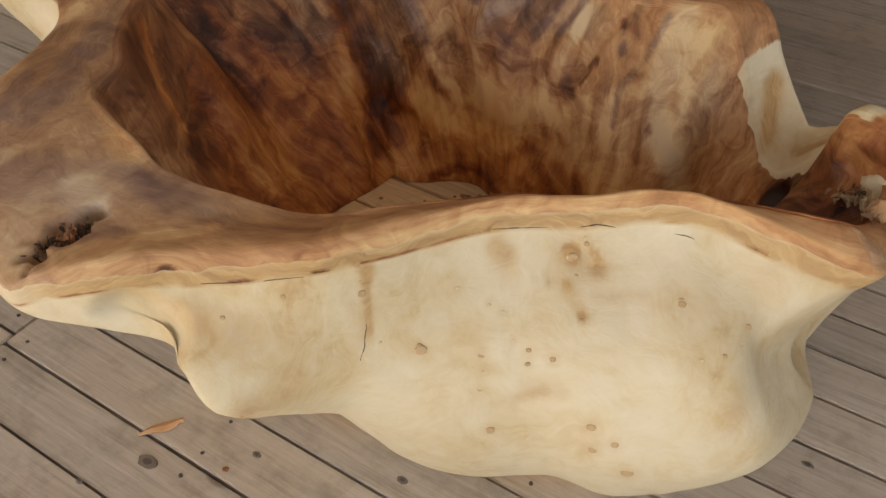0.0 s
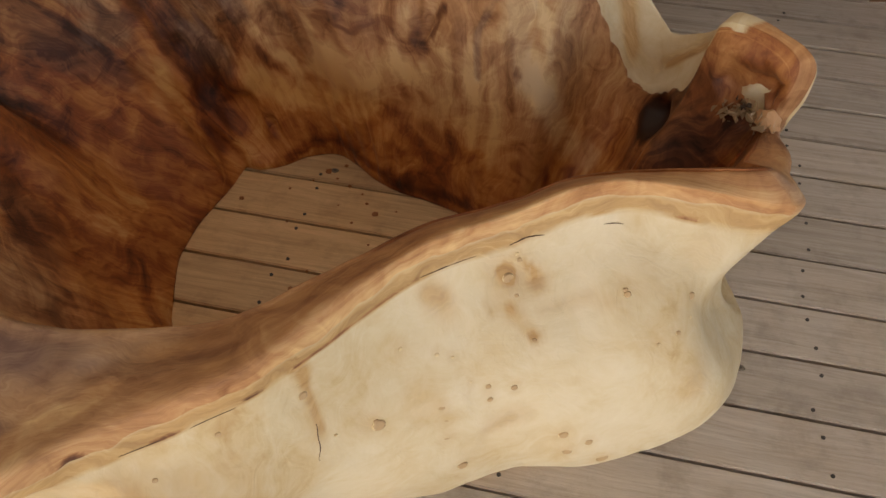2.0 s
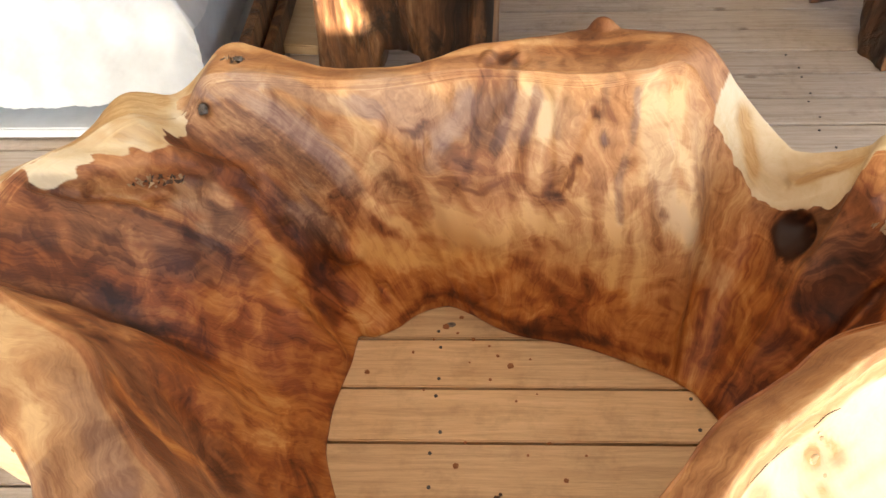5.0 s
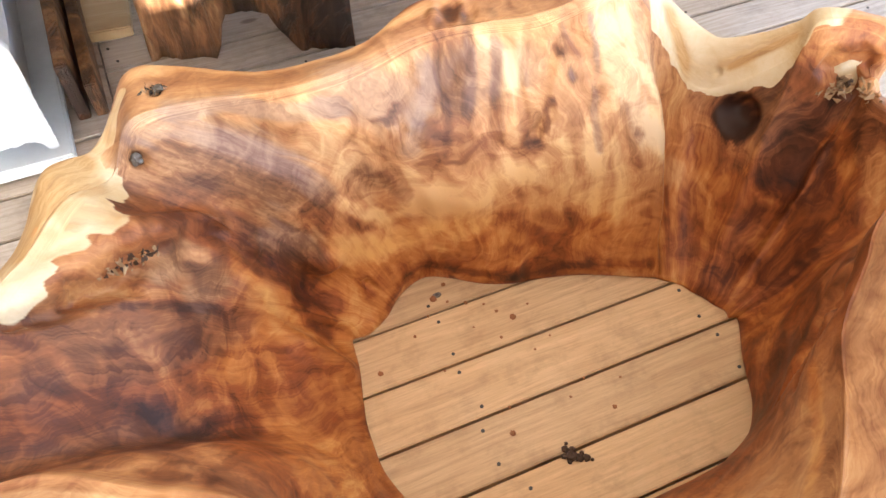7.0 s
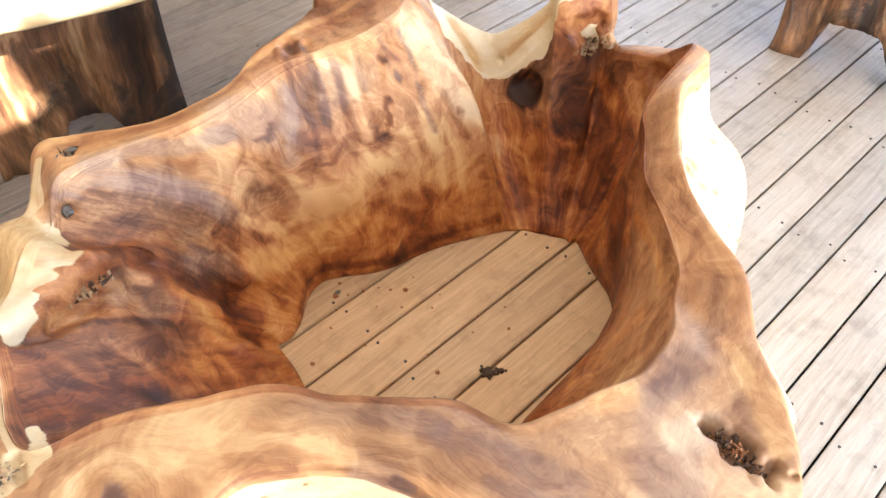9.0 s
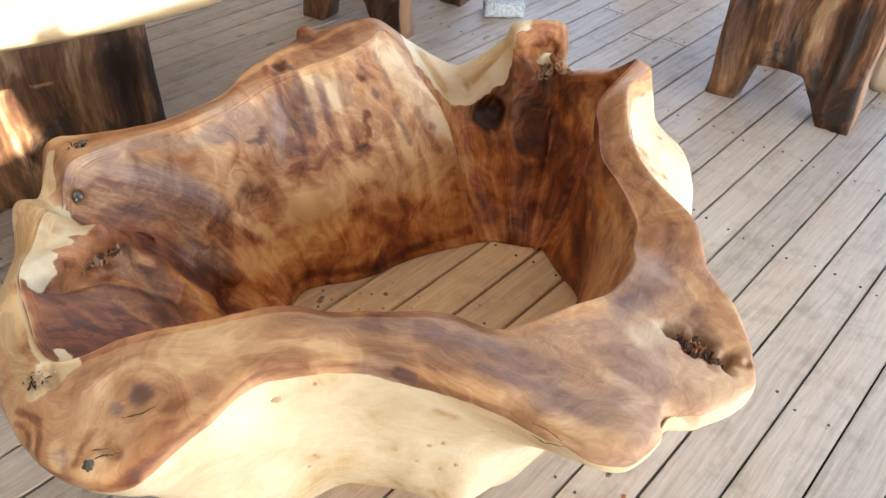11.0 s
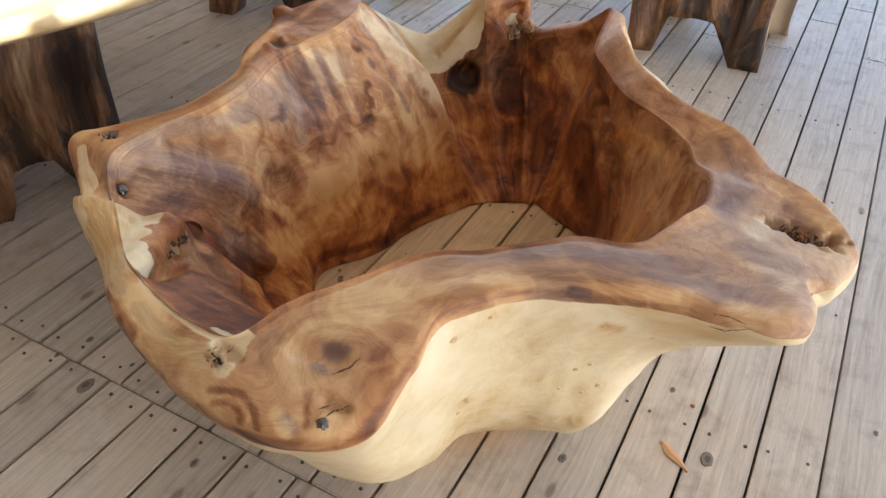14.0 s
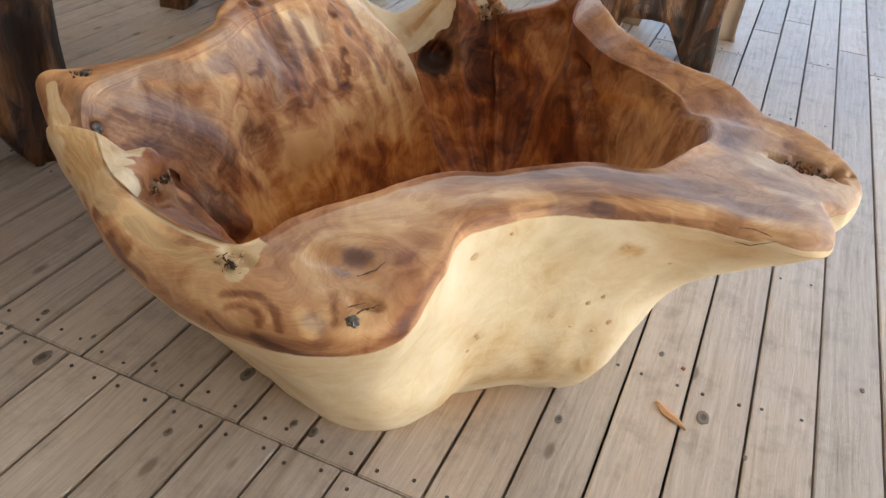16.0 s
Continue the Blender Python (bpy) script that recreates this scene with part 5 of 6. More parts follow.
knot((0.324, 0.952, 0.402), (0.541, -0.668, 0.511), 0.003)
knot((0.434, 1.043, 0.366), (0.824, -0.354, 0.442), 0.004)
knot((0.023, 0.882, 0.494), (0.388, -0.574, 0.722), 0.003)
knot((-1.075, 0.987, 0.619), (-0.272, -0.961, 0.052), 0.007)
knot((-0.870, 0.810, 0.468), (-0.731, -0.662, -0.163), 0.006)
knot((-0.917, 0.887, 0.430), (-0.781, -0.599, -0.177), 0.006)
knot((-0.852, 0.791, 0.404), (-0.631, -0.745, -0.214), 0.008)
knot((-0.893, 0.853, 0.401), (-0.759, -0.644, -0.1), 0.005)
knot((-0.710, 0.933, 0.056), (-0.604, -0.544, -0.582), 0.009)
knot((-0.908, 0.794, 0.603), (-0.825, -0.403, -0.397), 0.006)
knot((-1.019, 0.986, 0.418), (-0.516, -0.803, -0.3), 0.005)
knot((-0.937, 0.876, 0.547), (-0.724, -0.577, -0.377), 0.004)
crack([(-1.360, 1.057, 0.674), (-1.350, 1.063, 0.678), (-1.335, 1.055, 0.681), (-1.319, 1.042, 0.682)], 0.0009)
crack([(-1.358, 1.038, 0.671), (-1.347, 1.019, 0.669), (-1.334, 1.007, 0.671), (-1.319, 1.009, 0.678)], 0.0009)
crack([(-0.873, 0.637, 0.676), (-0.869, 0.615, 0.679), (-0.868, 0.598, 0.675), (-0.867, 0.588, 0.673)], 0.0009)
crack([(-0.873, 0.637, 0.650), (-0.871, 0.613, 0.650), (-0.868, 0.580, 0.668)], 0.0009)
rough_lump("resin_drop", (-0.991, 1.813, 0.572), (0.09, -0.865, 0.494), 0.011, MAT_RESIN, ROOT, 0)
rough_lump("resin_drop", (-0.917, 1.902, 0.641), (-0.014, -0.004, 1), 0.009, MAT_RESIN, ROOT, 1)

rough_lump("branch_stub", (0.502, 1.527, 0.476), (0.6, -0.3, 0.6), 0.026, MAT_CHIP, ROOT, 21, 0.8)
crumble("loose_bark", (0.476, 1.547, 0.499), (0.495, 1.505, 0.468), 0.026, 40, MAT_BARK, 22)
crumble("resin_crust", (-1.336, 1.230, 0.676), (-1.325, 1.250, 0.677), 0.016, 26, MAT_RESIN, 13, 0.004)
crumble("loose_bark", (-1.336, 1.230, 0.676), (-1.325, 1.250, 0.677), 0.015, 22, MAT_BARK, 14, 0.002)
crumble("resin_crust", (-0.943, 1.892, 0.643), (-0.903, 1.908, 0.639), 0.017, 26, MAT_RESIN, 11, 0.0)
crumble("resin_crust", (-0.948, 1.886, 0.643), (-0.918, 1.906, 0.641), 0.016, 22, MAT_BARK, 12, 0.0)
crumble("bark_crumble", (-0.520, 0.575, 0.646), (-0.526, 0.500, 0.641), 0.017, 80, MAT_BARK_DARK, 1, -0.010)
crumble("bark_crumble", (-0.520, 0.575, 0.646), (-0.524, 0.530, 0.643), 0.016, 40, MAT_CRUMB, 2, -0.006)
crumble("bark_crumble", (-1.091, 1.603, 0.555), (-1.013, 1.656, 0.524), 0.022, 46, MAT_BARK, 3, 0.0)
crumble("bark_crumble", (-1.091, 1.603, 0.555), (-1.013, 1.656, 0.524), 0.020, 40, MAT_BARK_DARK, 4, 0.0)
crumble("bark_crumble", (0.457, 1.555, 0.489), (0.424, 1.562, 0.461), 0.024, 60, MAT_BARK, 5)
crumble("bark_crumble", (0.457, 1.555, 0.489), (0.457, 1.555, 0.489), 0.014, 20, MAT_BARK_DARK, 6)














knot((0.094, 1.022, 0.569), (0.435, -0.699, 0.568), 0.006)
knot((0.066, 0.946, 0.520), (0.350, -0.530, 0.772), 0.005)
knot((0.098, 0.983, 0.532), (0.325, -0.535, 0.780), 0.005)
knot((0.262, 1.034, 0.515), (0.244, -0.512, 0.824), 0.007)
knot((0.085, 0.862, 0.425), (0.406, -0.846, 0.346), 0.004)
knot((0.432, 1.037, 0.369), (0.825, -0.149, 0.545), 0.004)
knot((0.323, 0.950, 0.399), (0.404, -0.841, 0.360), 0.003)
knot((0.368, 1.050, 0.464), (0.708, -0.251, 0.660), 0.003)
knot((-0.060, 0.772, 0.456), (0.596, -0.639, 0.486), 0.01)
knot((-0.152, 0.749, 0.550), (0.775, -0.470, 0.423), 0.008)
knot((-0.110, 0.736, 0.477), (0.694, -0.590, 0.412), 0.003)
knot((-0.293, 0.600, 0.548), (0.522, -0.559, 0.644), 0.004)
knot((-0.234, 0.549, 0.416), (0.437, -0.252, 0.863), 0.006)
knot((0.081, 0.996, 0.550), (0.401, -0.620, 0.674), 0.008)
knot((0.101, 0.959, 0.515), (0.308, -0.528, 0.791), 0.006)
knot((-1.078, 0.988, 0.621), (-0.404, -0.908, -0.108), 0.009)
knot((-1.027, 0.949, 0.646), (-0.654, -0.750, -0.099), 0.005)
knot((-0.883, 0.832, 0.455), (-0.812, -0.573, -0.113), 0.006)
knot((-0.915, 0.885, 0.427), (-0.832, -0.551, -0.068), 0.007)
knot((-0.869, 0.816, 0.388), (-0.855, -0.518, 0.015), 0.005)
knot((-1.014, 0.985, 0.409), (-0.536, -0.834, -0.127), 0.005)
knot((-1.027, 0.996, 0.385), (-0.439, -0.891, -0.119), 0.006)
knot((-0.851, 0.720, 0.564), (-0.806, -0.406, -0.431), 0.005)
knot((-0.849, 0.921, 0.193), (-0.665, -0.344, -0.663), 0.006)
crack([(-1.236, 1.059, 0.685), (-1.256, 1.062, 0.685), (-1.268, 1.068, 0.684), (-1.281, 1.077, 0.684)], 0.0013)
crack([(-1.313, 1.025, 0.682), (-1.324, 1.031, 0.681), (-1.331, 1.039, 0.680), (-1.343, 1.044, 0.678), (-1.354, 1.049, 0.675)], 0.0016)
crack([(-0.134, 0.733, 0.507), (-0.130, 0.724, 0.491), (-0.127, 0.715, 0.474), (-0.127, 0.704, 0.455)], 0.0009)
crack([(0.077, 1.027, 0.593), (0.099, 1.044, 0.596), (0.124, 1.058, 0.593)], 0.0012)
crack([(-0.036, 0.938, 0.598), (0.001, 0.972, 0.594), (0.033, 0.997, 0.593)], 0.0009)
crack([(0.209, 1.102, 0.588), (0.226, 1.109, 0.586), (0.238, 1.113, 0.583)], 0.0009)
crack([(-0.159, 0.753, 0.570), (-0.137, 0.788, 0.567), (-0.115, 0.825, 0.568)], 0.0009)
crack([(-0.325, 0.602, 0.598), (-0.270, 0.647, 0.594), (-0.213, 0.693, 0.598)], 0.0009)
rough_lump("resin_drop", (-1.353, 1.043, 0.675), (-0.405, -0.182, 0.896), 0.008, MAT_RESIN, ROOT, 2)
DECK_KNOTS = [(-1.122, 1.981, 0.021), (-1.002, 2.099, 0.01), (-0.944, 1.544, 0.019), (-0.784, 1.669, 0.009), (-0.732, 0.856, 0.012), (-0.566, 0.557, 0.019),
              (-0.393, 0.687, 0.009), (-0.280, 0.212, 0.008), (-0.110, 0.798, 0.011), (0.581, 1.281, 0.011), (-0.643, 0.455, 0.007), (-0.847, 1.780, 0.008),
              (-1.020, 1.750, 0.008), (-1.014, 1.934, 0.007), (-1.164, 1.586, 0.01), (-1.022, 1.368, 0.01), (-1.083, 2.127, 0.009), (-1.022, 1.319, 0.012),
              (-0.456, 1.668, 0.01)]


# ---- tables ----
def panel_leg(name, a, b, height, thick, parent, feet=(0.26, 0.74), arch=0.17, seed=0, material=None):
    """An upright trunk slab from a to b: rounded flutes on its faces and an arched foot."""
    (ax, ay), (bx, by) = a, b
    length = math.hypot(bx - ax, by - ay)
    us = [i / 40 for i in range(41)]
    rng = random.Random(seed)
    bm = bmesh.new()
    faces_rows = []
    nz = 14
    for side in (0, 1):
        rows = []
        for u in us:
            inside = feet[0] < u < feet[1]
            f = (u - feet[0]) / (feet[1] - feet[0])
            z0 = arch * height * min(1.0, 7.0 * f, 3.2 * (1 - f)) if inside else 0.0
            column = []
            for k in range(nz + 1):
                z = z0 + (height - z0) * k / nz
                bulge = 0.028 * noise.noise(Vector((u * 7.0 + seed, side * 9.0, z * 1.3))) + 0.014 * noise.noise(Vector((u * 25.0, side * 5.0 + seed, z * 4.0)))
                flare = 0.008 * math.exp(-z / 0.08) * (1 if u > 0.5 else -1) * (1 if (u < feet[0] or u > feet[1]) else 0)
                y = (0.0 if side == 0 else thick) + (bulge if side else -bulge)
                column.append(bm.verts.new((u * length + flare + 0.012 * noise.noise(Vector((z * 6, u * 2, seed))) * (u in (0.0, 1.0)), y, z)))
            rows.append(column)
        faces_rows.append(rows)
    A, B = faces_rows
    for i in range(40):
        for k in range(nz):
            bm.faces.new((A[i][k], A[i + 1][k], A[i + 1][k + 1], A[i][k + 1]))
            bm.faces.new((B[i][k], B[i][k + 1], B[i + 1][k + 1], B[i + 1][k]))
        bm.faces.new((A[i][0], B[i][0], B[i + 1][0], A[i + 1][0]))
        bm.faces.new((A[i][nz], A[i + 1][nz], B[i + 1][nz], B[i][nz]))
    for i in (0, 40):
        for k in range(nz):
            bm.faces.new((A[i][k], A[i][k + 1], B[i][k + 1], B[i][k])).material_index = 1
    bmesh.ops.recalc_face_normals(bm, faces=bm.faces[:])
    for f in bm.faces:
        f.smooth = True
    ob = part(name, bm, material or MAT_SLAB, parent)
    ob.data.materials.append(MAT_LIT_EDGE)
    ob.matrix_local = Matrix.Translation((ax, ay, 0)) @ Matrix.Rotation(math.atan2(by - ay, bx - ax), 4, "Z")
    return ob


def slab_top(cx, cy, z, rx, ry, thick, parent, material, seed=0, turn=0.0):
    """A live-edge slab: an uneven oval with a rounded edge."""
    bm = bmesh.new()
    rings = []
    for f, h in ((0.0, 0.0), (0.94, 0.0), (0.985, 0.35), (1.0, 0.7), (0.992, 0.95), (0.98, 1.0), (0.0, 1.0)):
        ring = []
        for i in range(96):
            a = 2 * math.pi * i / 96
            w = 1 + 0.03 * noise.noise(Vector((math.cos(a) * 1.5 + seed, math.sin(a) * 1.5, 0))) + 0.008 * noise.noise(Vector((math.cos(a) * 6, math.sin(a) * 6, seed)))
            ring.append(bm.verts.new((rx * w * max(f, 0.001) * math.cos(a), ry * w * max(f, 0.001) * math.sin(a), h * thick)))
        rings.append(ring)
    for p, q in zip(rings, rings[1:]):
        for i in range(96):
            bm.faces.new((p[i], p[(i + 1) % 96], q[(i + 1) % 96], q[i]))
    bmesh.ops.recalc_face_normals(bm, faces=bm.faces[:])
    for f in bm.faces:
        f.smooth = abs(f.normal.z) < 0.9
    ob = part("tabletop", bm, material, parent)
    ob.matrix_local = pose(cx, cy, z, 0, 0, turn)
    return ob


table = tagged(new("slab_table"), "oval pale slab table on rough trunk legs, partly in sun", "table", "tables on the deck")
slab_top(-0.44, 2.98, 0.75, 1.09, 0.87, 0.07, table, MAT_TOP, 1)
panel_leg("leg", (-.93, 2.78), (-.34, 2.62), 0.75, 0.10, table, (0.33, 0.72), 0.2, 1)
panel_leg("leg", (-.88, 3.40), (-.30, 3.30), 0.75, 0.10, table, (0.33, 0.72), 0.2, 2)
table = tagged(new("trestle_table"), "heavy trestle table with rough brown bark-edged slab legs", "table", "tables on the deck")
panel_leg("leg", (1.63, 1.47), (1.67, 0.87), 0.72, 0.12, table, (0.20, 0.80), 0.26, 3)
panel_leg("leg", (2.13, 1.42), (2.19, 0.82), 0.72, 0.12, table, (0.20, 0.80), 0.26, 4, MAT_BLEACHED)
slab_top(1.92, 1.14, 0.72, 0.55, 0.75, 0.07, table, MAT_SLAB, 5)
table = tagged(new("trestle_table"), "trestle table with dark orange-brown slab legs in shade", "table", "tables on the deck")
panel_leg("leg", (0.91, 3.38), (1.03, 2.80), 0.72, 0.11, table, (0.22, 0.80), 0.24, 6)
panel_leg("leg", (1.46, 3.48), (1.58, 2.90), 0.72, 0.11, table, (0.22, 0.80), 0.24, 7)
slab_top(1.30, 3.16, 0.72, 0.52, 0.62, 0.07, table, MAT_SLAB, 8, 12.0)
table = tagged(new("trestle_table"), "small trestle table with an arched slab leg", "table", "tables on the deck")
panel_leg("leg", (2.85, 2.66), (3.01, 2.09), 0.62, 0.08, table, (0.26, 0.78), 0.3, 9)
panel_leg("leg", (3.25, 2.78), (3.41, 2.21), 0.62, 0.08, table, (0.26, 0.78), 0.3, 10)
slab_top(3.12, 2.44, 0.62, 0.36, 0.5, 0.06, table, MAT_SLAB, 11, 15.0)


# knots that stand a hair above the worn boards
for k, (x, y, r) in enumerate(DECK_KNOTS):
    bm = bmesh.new()
    rng = random.Random(k)
    rings = [[bm.verts.new((r * f * 1.25 * math.cos(a) * rng.uniform(0.85, 1.1), r * f * 0.8 * math.sin(a) * rng.uniform(0.85, 1.1), h)) for a in (2 * math.pi * i / 14 for i in range(14))] for f, h in ((1.0, -0.001), (0.85, 0.0009), (0.45, 0.0012))]
    for p, q in zip(rings, rings[1:]):
        for i in range(14):
            bm.faces.new((p[i], p[(i + 1) % 14], q[(i + 1) % 14], q[i]))
    bm.faces.new(rings[-1]).material_index = 1
    ob = part("knot", bm, MAT_DECK_KNOT, DECK)
    ob.data.materials.append(MAT_DECK_CORE)
    ob.location = (x, y, 0.0012)


# ---- other things on the deck ----
def lathe(name, profile, material, parent=None, steps=32):
    bm = bmesh.new()
    rings = [[bm.verts.new((r * math.cos(a), r * math.sin(a), z)) for a in (2 * math.pi * i / steps for i in range(steps))] for r, z in profile]
    for p, q in zip(rings, rings[1:]):
        for i in range(steps):
            bm.faces.new((p[i], p[(i + 1) % steps], q[(i + 1) % steps], q[i]))
    bm.faces.new(rings[0])
    bm.faces.new(rings[-1])
    bmesh.ops.recalc_face_normals(bm, faces=bm.faces[:])
    for f in bm.faces:
        f.smooth = len(f.verts) == 4
    return part(name, bm, material, parent)


POT = [(0.13, 0.0), (0.15, 0.02), (0.19, 0.20), (0.20, 0.33), (0.215, 0.34), (0.215, 0.38), (0.19, 0.38), (0.18, 0.33)]
pot = lathe("plant_pot", POT, MAT_POT)
pot.location = (3.08, 3.28, 0)
tagged(pot, "dark brown round pot standing on the deck", "pot", "pots on the deck")
pot = copy_thing(pot, pose(3.35, 4.15, 0))

def stone_block():
    """A rough rectangular block with chipped faces."""
    bm = bmesh.new()
    bmesh.ops.create_cube(bm, size=1.0)
    bmesh.ops.subdivide_edges(bm, edges=bm.edges[:], cuts=9, use_grid_fill=True)
    for v in bm.verts:
        c = v.co * 1.0
        v.co = Vector((c.x * 0.21, c.y * 0.105, c.z * 0.075))
        v.co *= 1 - 0.35 * max(0.0, sum(sorted((abs(c.x), abs(c.y), abs(c.z)))[1:]) - 0.86)
        v.co += Vector((0.004, 0.004, 0.004)) * noise.noise(v.co * 60) + c.normalized() * 0.006 * noise.noise(v.co * 25)
    for f in bm.faces:
        f.smooth = True
    return part("stone_block", bm, MAT_STONE)


stone = stone_block()
stone.location = (1.66, 2.66, 0.041)
stone.rotation_euler = (0, 0, radians(-48))
tagged(stone, "grey speckled rough stone block lying on deck boards", "stone")

crate = part("wood_crate", box_bm(3.95, 1.98, 0.15, 0.55, 0.5, 0.3, 0.01), MAT_CRATE)
tagged(crate, "pale sawn wood box standing on the deck", "box", "boxes on the deck")
crate = part("wood_crate", box_bm(4.95, -0.12, 0.17, 0.6, 0.45, 0.34, 0.01), MAT_CRATE)
tagged(crate, "pale sawn wood box standing on the deck", "box", "boxes on the deck")
beam = part("wood_beam", box_bm(5.55, 0.85, 0.10, 0.16, 1.1, 0.2, 0.01), MAT_CRATE)
tagged(beam, "orange-brown timber beam lying at the deck's end", "beam")

# the wrapped package, with boards beside it
package = tagged(new("wrapped_package"), "white bubble-wrapped package standing on a pale base", "package")
part("base", box_bm(-1.70, 2.95, 0.03, 1.0, 1.05, 0.04, 0.006), MAT_WHITE, package)
for x, y in ((-1.25, 2.47), (-2.15, 2.47), (-1.25, 3.42), (-2.15, 3.42)):
    part("foot", box_bm(x, y, 0.006, 0.07, 0.06, 0.012), MAT_WHITE, package)
part("body", box_bm(-1.72, 3.00, 0.25, 0.90, 0.92, 0.40, 0.03), MAT_WHITE, package, "white wrapped box")


def wrap_sheet():
    """Bubble wrap over the top of the box, hanging down its near side."""
    bm = bmesh.new()
    nx, ny = 90, 130
    grid = []
    for i in range(nx + 1):
        row = []
        for j in range(ny + 1):
            x, d = -2.26 + 1.03 * i / nx, 1.45 * j / ny - 0.36
            fold = 0.03 * noise.noise(Vector((x * 4, d * 4, 1))) + 0.015 * noise.noise(Vector((x * 11, d * 9, 4))) + 0.0035 * math.cos(i * 2.1) * math.cos(j * 2.1)
            y, z = (2.50 + d, 0.475 + fold) if d > 0 else (2.49 + fold + 0.10 * d, 0.475 + d)
            edge = min(i, nx - i) / 5.0
            z -= 0.10 * max(0.0, 1 - edge) ** 1.5
            row.append(bm.verts.new((x, y, max(z, 0.06))))
        grid.append(row)
    for i in range(nx):
        for j in range(ny):
            f = bm.faces.new((grid[i][j], grid[i + 1][j], grid[i + 1][j + 1], grid[i][j + 1]))
            f.smooth = True
    bmesh.ops.recalc_face_normals(bm, faces=bm.faces[:])
    return part("bubble_wrap", bm, MAT_WHITE, package, "glossy white bubble wrap")


wrap_sheet()
offcut = part("wood_offcut", box_bm(-1.72, 2.62, 0.53, 0.12, 0.08, 0.05, 0.004), MAT_CRATE)
tagged(offcut, "small pale wood offcut lying on bubble wrap", "offcut")
for k, (x, h) in enumerate(((-1.16, 0.20), (-1.11, 0.12))):
    bd = part("edge_board", box_bm(x, 3.15, h / 2, 0.035, 1.1, h, 0.004), MAT_SLAB)
    tagged(bd, "dark brown board standing on edge beside the package", "board", "boards beside the package")
bd = part("pale_board", box_bm(0, 0, 0.02, 0.17, 0.55, 0.04, 0.005), MAT_TOP)
bd.matrix_basis = pose(-1.02, 3.20, 0.001, 0, 0, -6)
tagged(bd, "short pale board lying flat on the deck", "board")


def wood_chip():
    bm = bmesh.new()
    rows = []
    for i in range(13):
        t = i / 12
        w = 0.0145 * (math.sin(math.pi * min(1.0, t * 1.05)) ** 0.6) * (0.32 + 0.9 * t) if t < 0.97 else 0.006
        rows.append([bm.verts.new((0.094 * t, s * max(w, 0.0018), 0.0012 + 0.004 * math.sin(t * 5) ** 2 + (0.003 if s == 0 else 0.0))) for s in (-1, 0, 1)])
    for p, q in zip(rows, rows[1:]):
        for k in range(2):
            bm.faces.new((p[k], p[k + 1], q[k + 1], q[k]))
    ext = bmesh.ops.extrude_face_region(bm, geom=bm.faces[:])
    bmesh.ops.translate(bm, vec=(0, 0, 0.003), verts=[g for g in ext["geom"] if isinstance(g, bmesh.types.BMVert)])
    bmesh.ops.recalc_face_normals(bm, faces=bm.faces[:])
    ob = part("wood_chip", bm, MAT_CHIP)
    ob.matrix_basis = pose(-0.628, 0.589, 0.0005, 0, 0, 55)
    return tagged(ob, "tapering orange-brown wood chip lying on deck boards", "wood chip")


wood_chip()
crumbs = [(-0.422, 0.628, 0.010), (-0.47, 1.66, 0.013), (-0.40, 1.62, 0.008), (-0.43, 1.69, 0.009), (-0.31, 1.54, 0.012), (-0.36, 1.50, 0.006), (-0.20, 1.24, 0.009), (-0.42, 1.33, 0.006), (-0.66, 1.52, 0.010),
          (-0.441, 1.273, 0.010), (-0.55, 1.58, 0.006), (-0.28, 1.30, 0.005), (-0.23, 1.33, 0.006), (-0.15, 1.30, 0.005),
          (-0.50, 1.62, 0.005), (-0.44, 1.64, 0.006), (-0.36, 1.60, 0.005), (-0.34, 1.57, 0.007), (-0.26, 1.56, 0.005), (-0.41, 1.55, 0.004), (-0.30, 1.44, 0.005), (-0.25, 1.46, 0.004), (-0.52, 1.47, 0.005)]
for k, (x, y, r) in enumerate(crumbs):
    r *= 0.62
    ob = rough_lump("bark_crumb", (x, y, r * 0.28), (0, 0, 1), r, MAT_CRUMB, None, k + 30, 0.35)
    tagged(ob, "small reddish bark crumb lying on deck boards", "bark crumb", "crumbs on the deck")
for k, (x, y, r) in enumerate(((-0.346, 1.175, 0.012), (-0.332, 1.166, 0.009), (-0.318, 1.160, 0.008), (-0.352, 1.195, 0.008), (-0.362, 1.182, 0.006), (-0.338, 1.188, 0.007), (-0.322, 1.174, 0.005), (-0.356, 1.166, 0.005), (-0.308, 1.152, 0.004), (-0.344, 1.206, 0.004))):
    ob = rough_lump("bark_crumb", (x, y, r * 0.3), (0, 0, 1), r, MAT_BARK_DARK, None, k + 50, 0.7)
    tagged(ob, "crumbled piece of black bark on deck boards", "bark crumb", "crumbs on the deck")

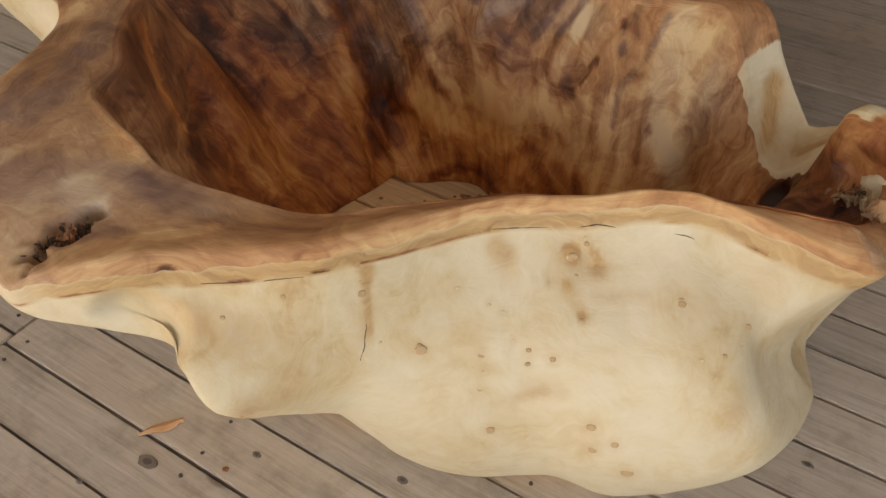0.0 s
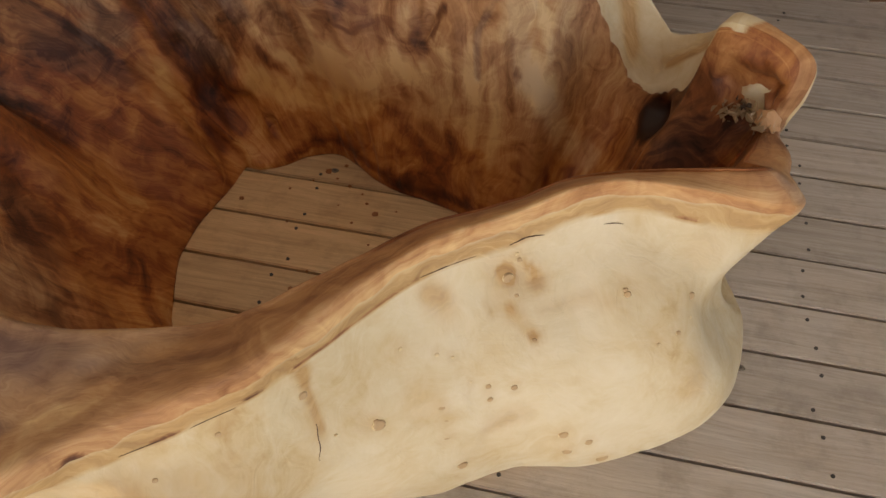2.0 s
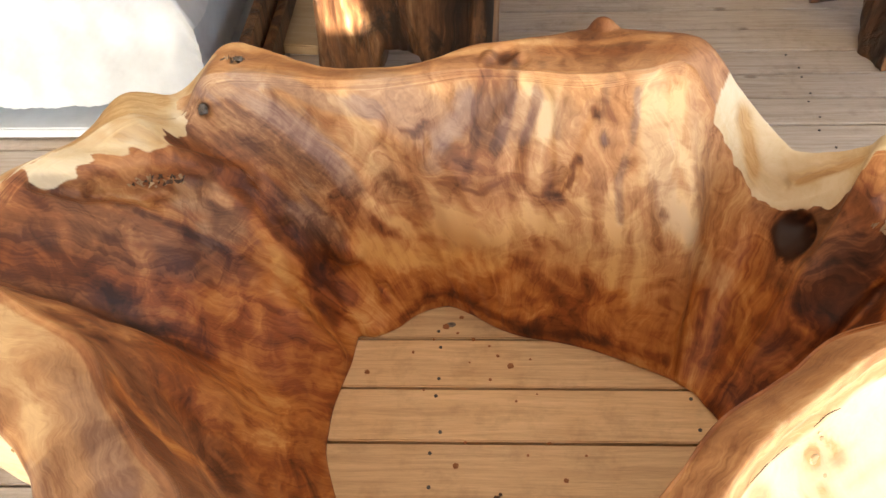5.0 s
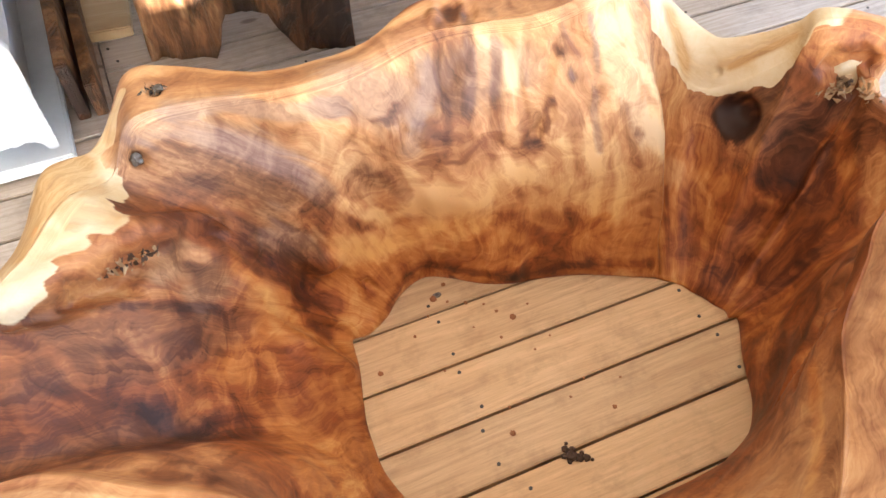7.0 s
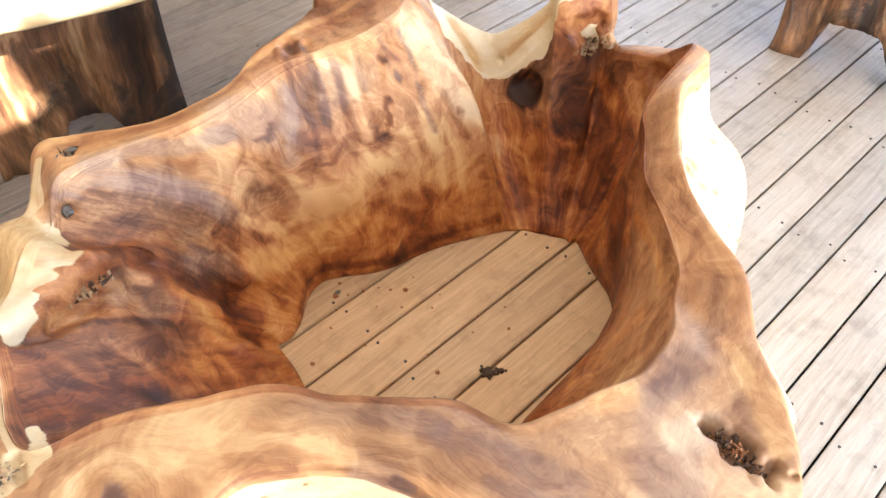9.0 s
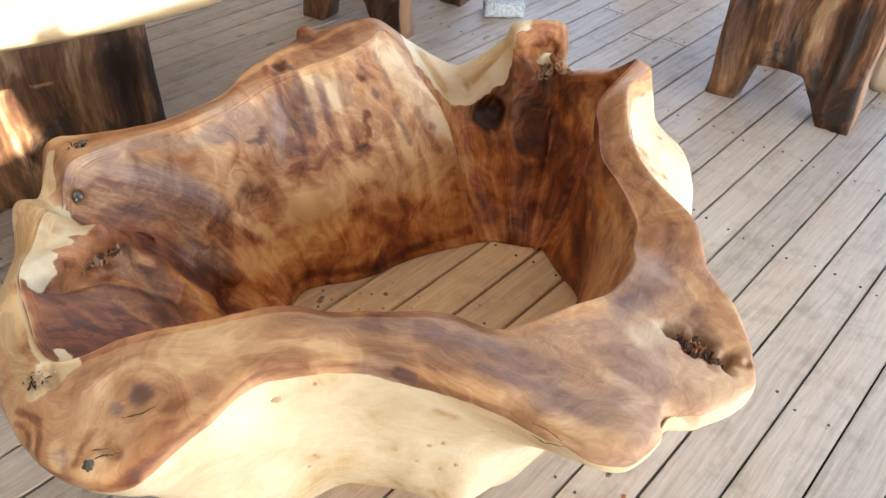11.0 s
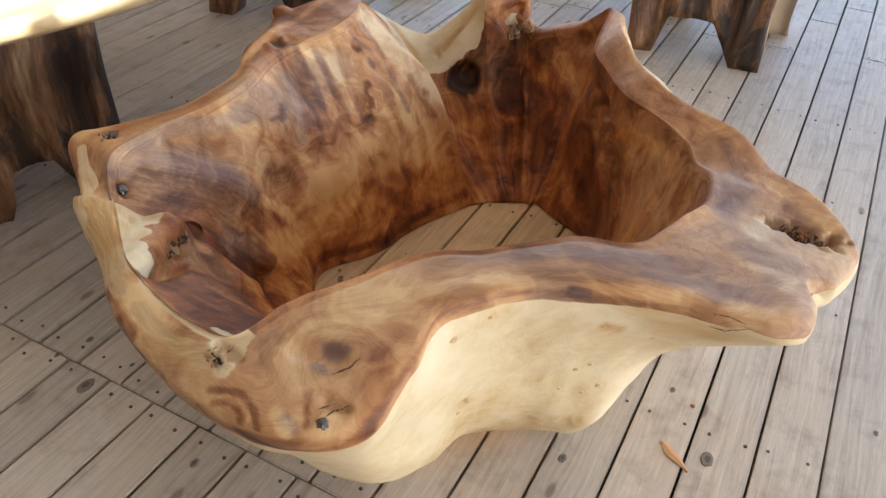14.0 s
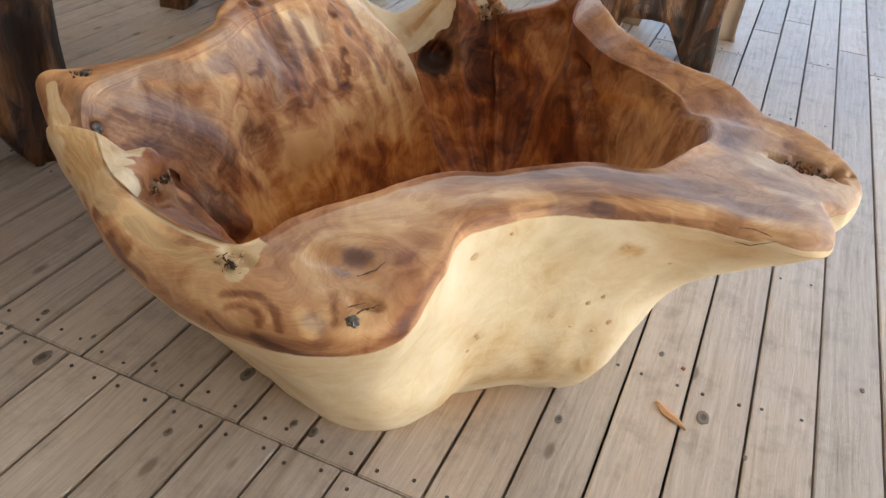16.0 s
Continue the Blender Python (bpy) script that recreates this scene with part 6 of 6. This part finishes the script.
# ---- unseen canopy, added to shade the deck; its openings shape the sun patches ----
SLOPE = (SUN_DIR.x / -SUN_DIR.z, SUN_DIR.y / -SUN_DIR.z)
CANOPY_Z, CELL = 3.05, 0.08


def in_quad(x, y, quad):
    return all((bx - ax) * (y - ay) - (by - ay) * (x - ax) >= 0 for (ax, ay), (bx, by) in zip(quad, quad[1:] + quad[:1]))


def build_shade_canopy():
    # openings are set by tracing the wanted sun patches back to the sheet
    openings = [[(-1.42, -1.72), (-1.32, -1.72), (-1.32, -1.4), (-1.42, -1.4)]]
    for patch in ([(2.04, 3.22), (2.30, 2.74), (2.75, 2.46), (3.2, 2.26), (2.85, 2.85), (2.50, 3.26)], [(3.2, 2.9), (3.6, 2.5), (3.9, 2.6), (3.5, 3.1)], [(4.7, 0.95), (4.98, 0.58), (5.25, 0.62), (4.95, 1.05)]):
        openings.append([(x - CANOPY_Z * SLOPE[0], y - CANOPY_Z * SLOPE[1]) for x, y in patch])
    bm = bmesh.new()
    made = {}

    def at(i, j):
        if (i, j) not in made:
            made[(i, j)] = bm.verts.new((i * CELL, j * CELL, CANOPY_Z))
        return made[(i, j)]

    for i in range(-68, 58):
        for j in range(-67, 79):
            x, y = (i + 0.5) * CELL, (j + 0.5) * CELL
            over_table = ((x + 0.89) / 0.95) ** 2 + ((y + 0.634) / 0.80) ** 2 < 1 and y < -0.7 and x < 0.12
            if over_table or any(in_quad(x, y, q) for q in openings):
                continue
            bm.faces.new((at(i, j), at(i + 1, j), at(i + 1, j + 1), at(i, j + 1)))
    shade_canopy = part("shade_canopy", bm, MAT_CANOPY)
    return tagged(shade_canopy, "unseen pale translucent canopy, added to shade and softly light the deck", "canopy", kind="structure")


build_shade_canopy()
# two walls out of view, added to keep the left and far sides dim
wall = part("dimming_wall_west", box_bm(-5.0, 0.5, 1.5, 0.12, 12.0, 3.6), MAT_WALL)
tagged(wall, "unseen plain dark brown boarded wall, added to dim its side of the deck", "wall", kind="structure")
wall = part("dimming_wall_north", box_bm(0.3, 6.25, 1.5, 10.4, 0.12, 3.6), MAT_WALL)
tagged(wall, "unseen plain dark brown boarded wall, added to dim its side of the deck", "wall", kind="structure")
ground = part("ground", box_bm(0, 0, -0.65, 400, 400, 0.3), MAT_GRASS)
tagged(ground, "grass ground round the deck", "ground", kind="structure")
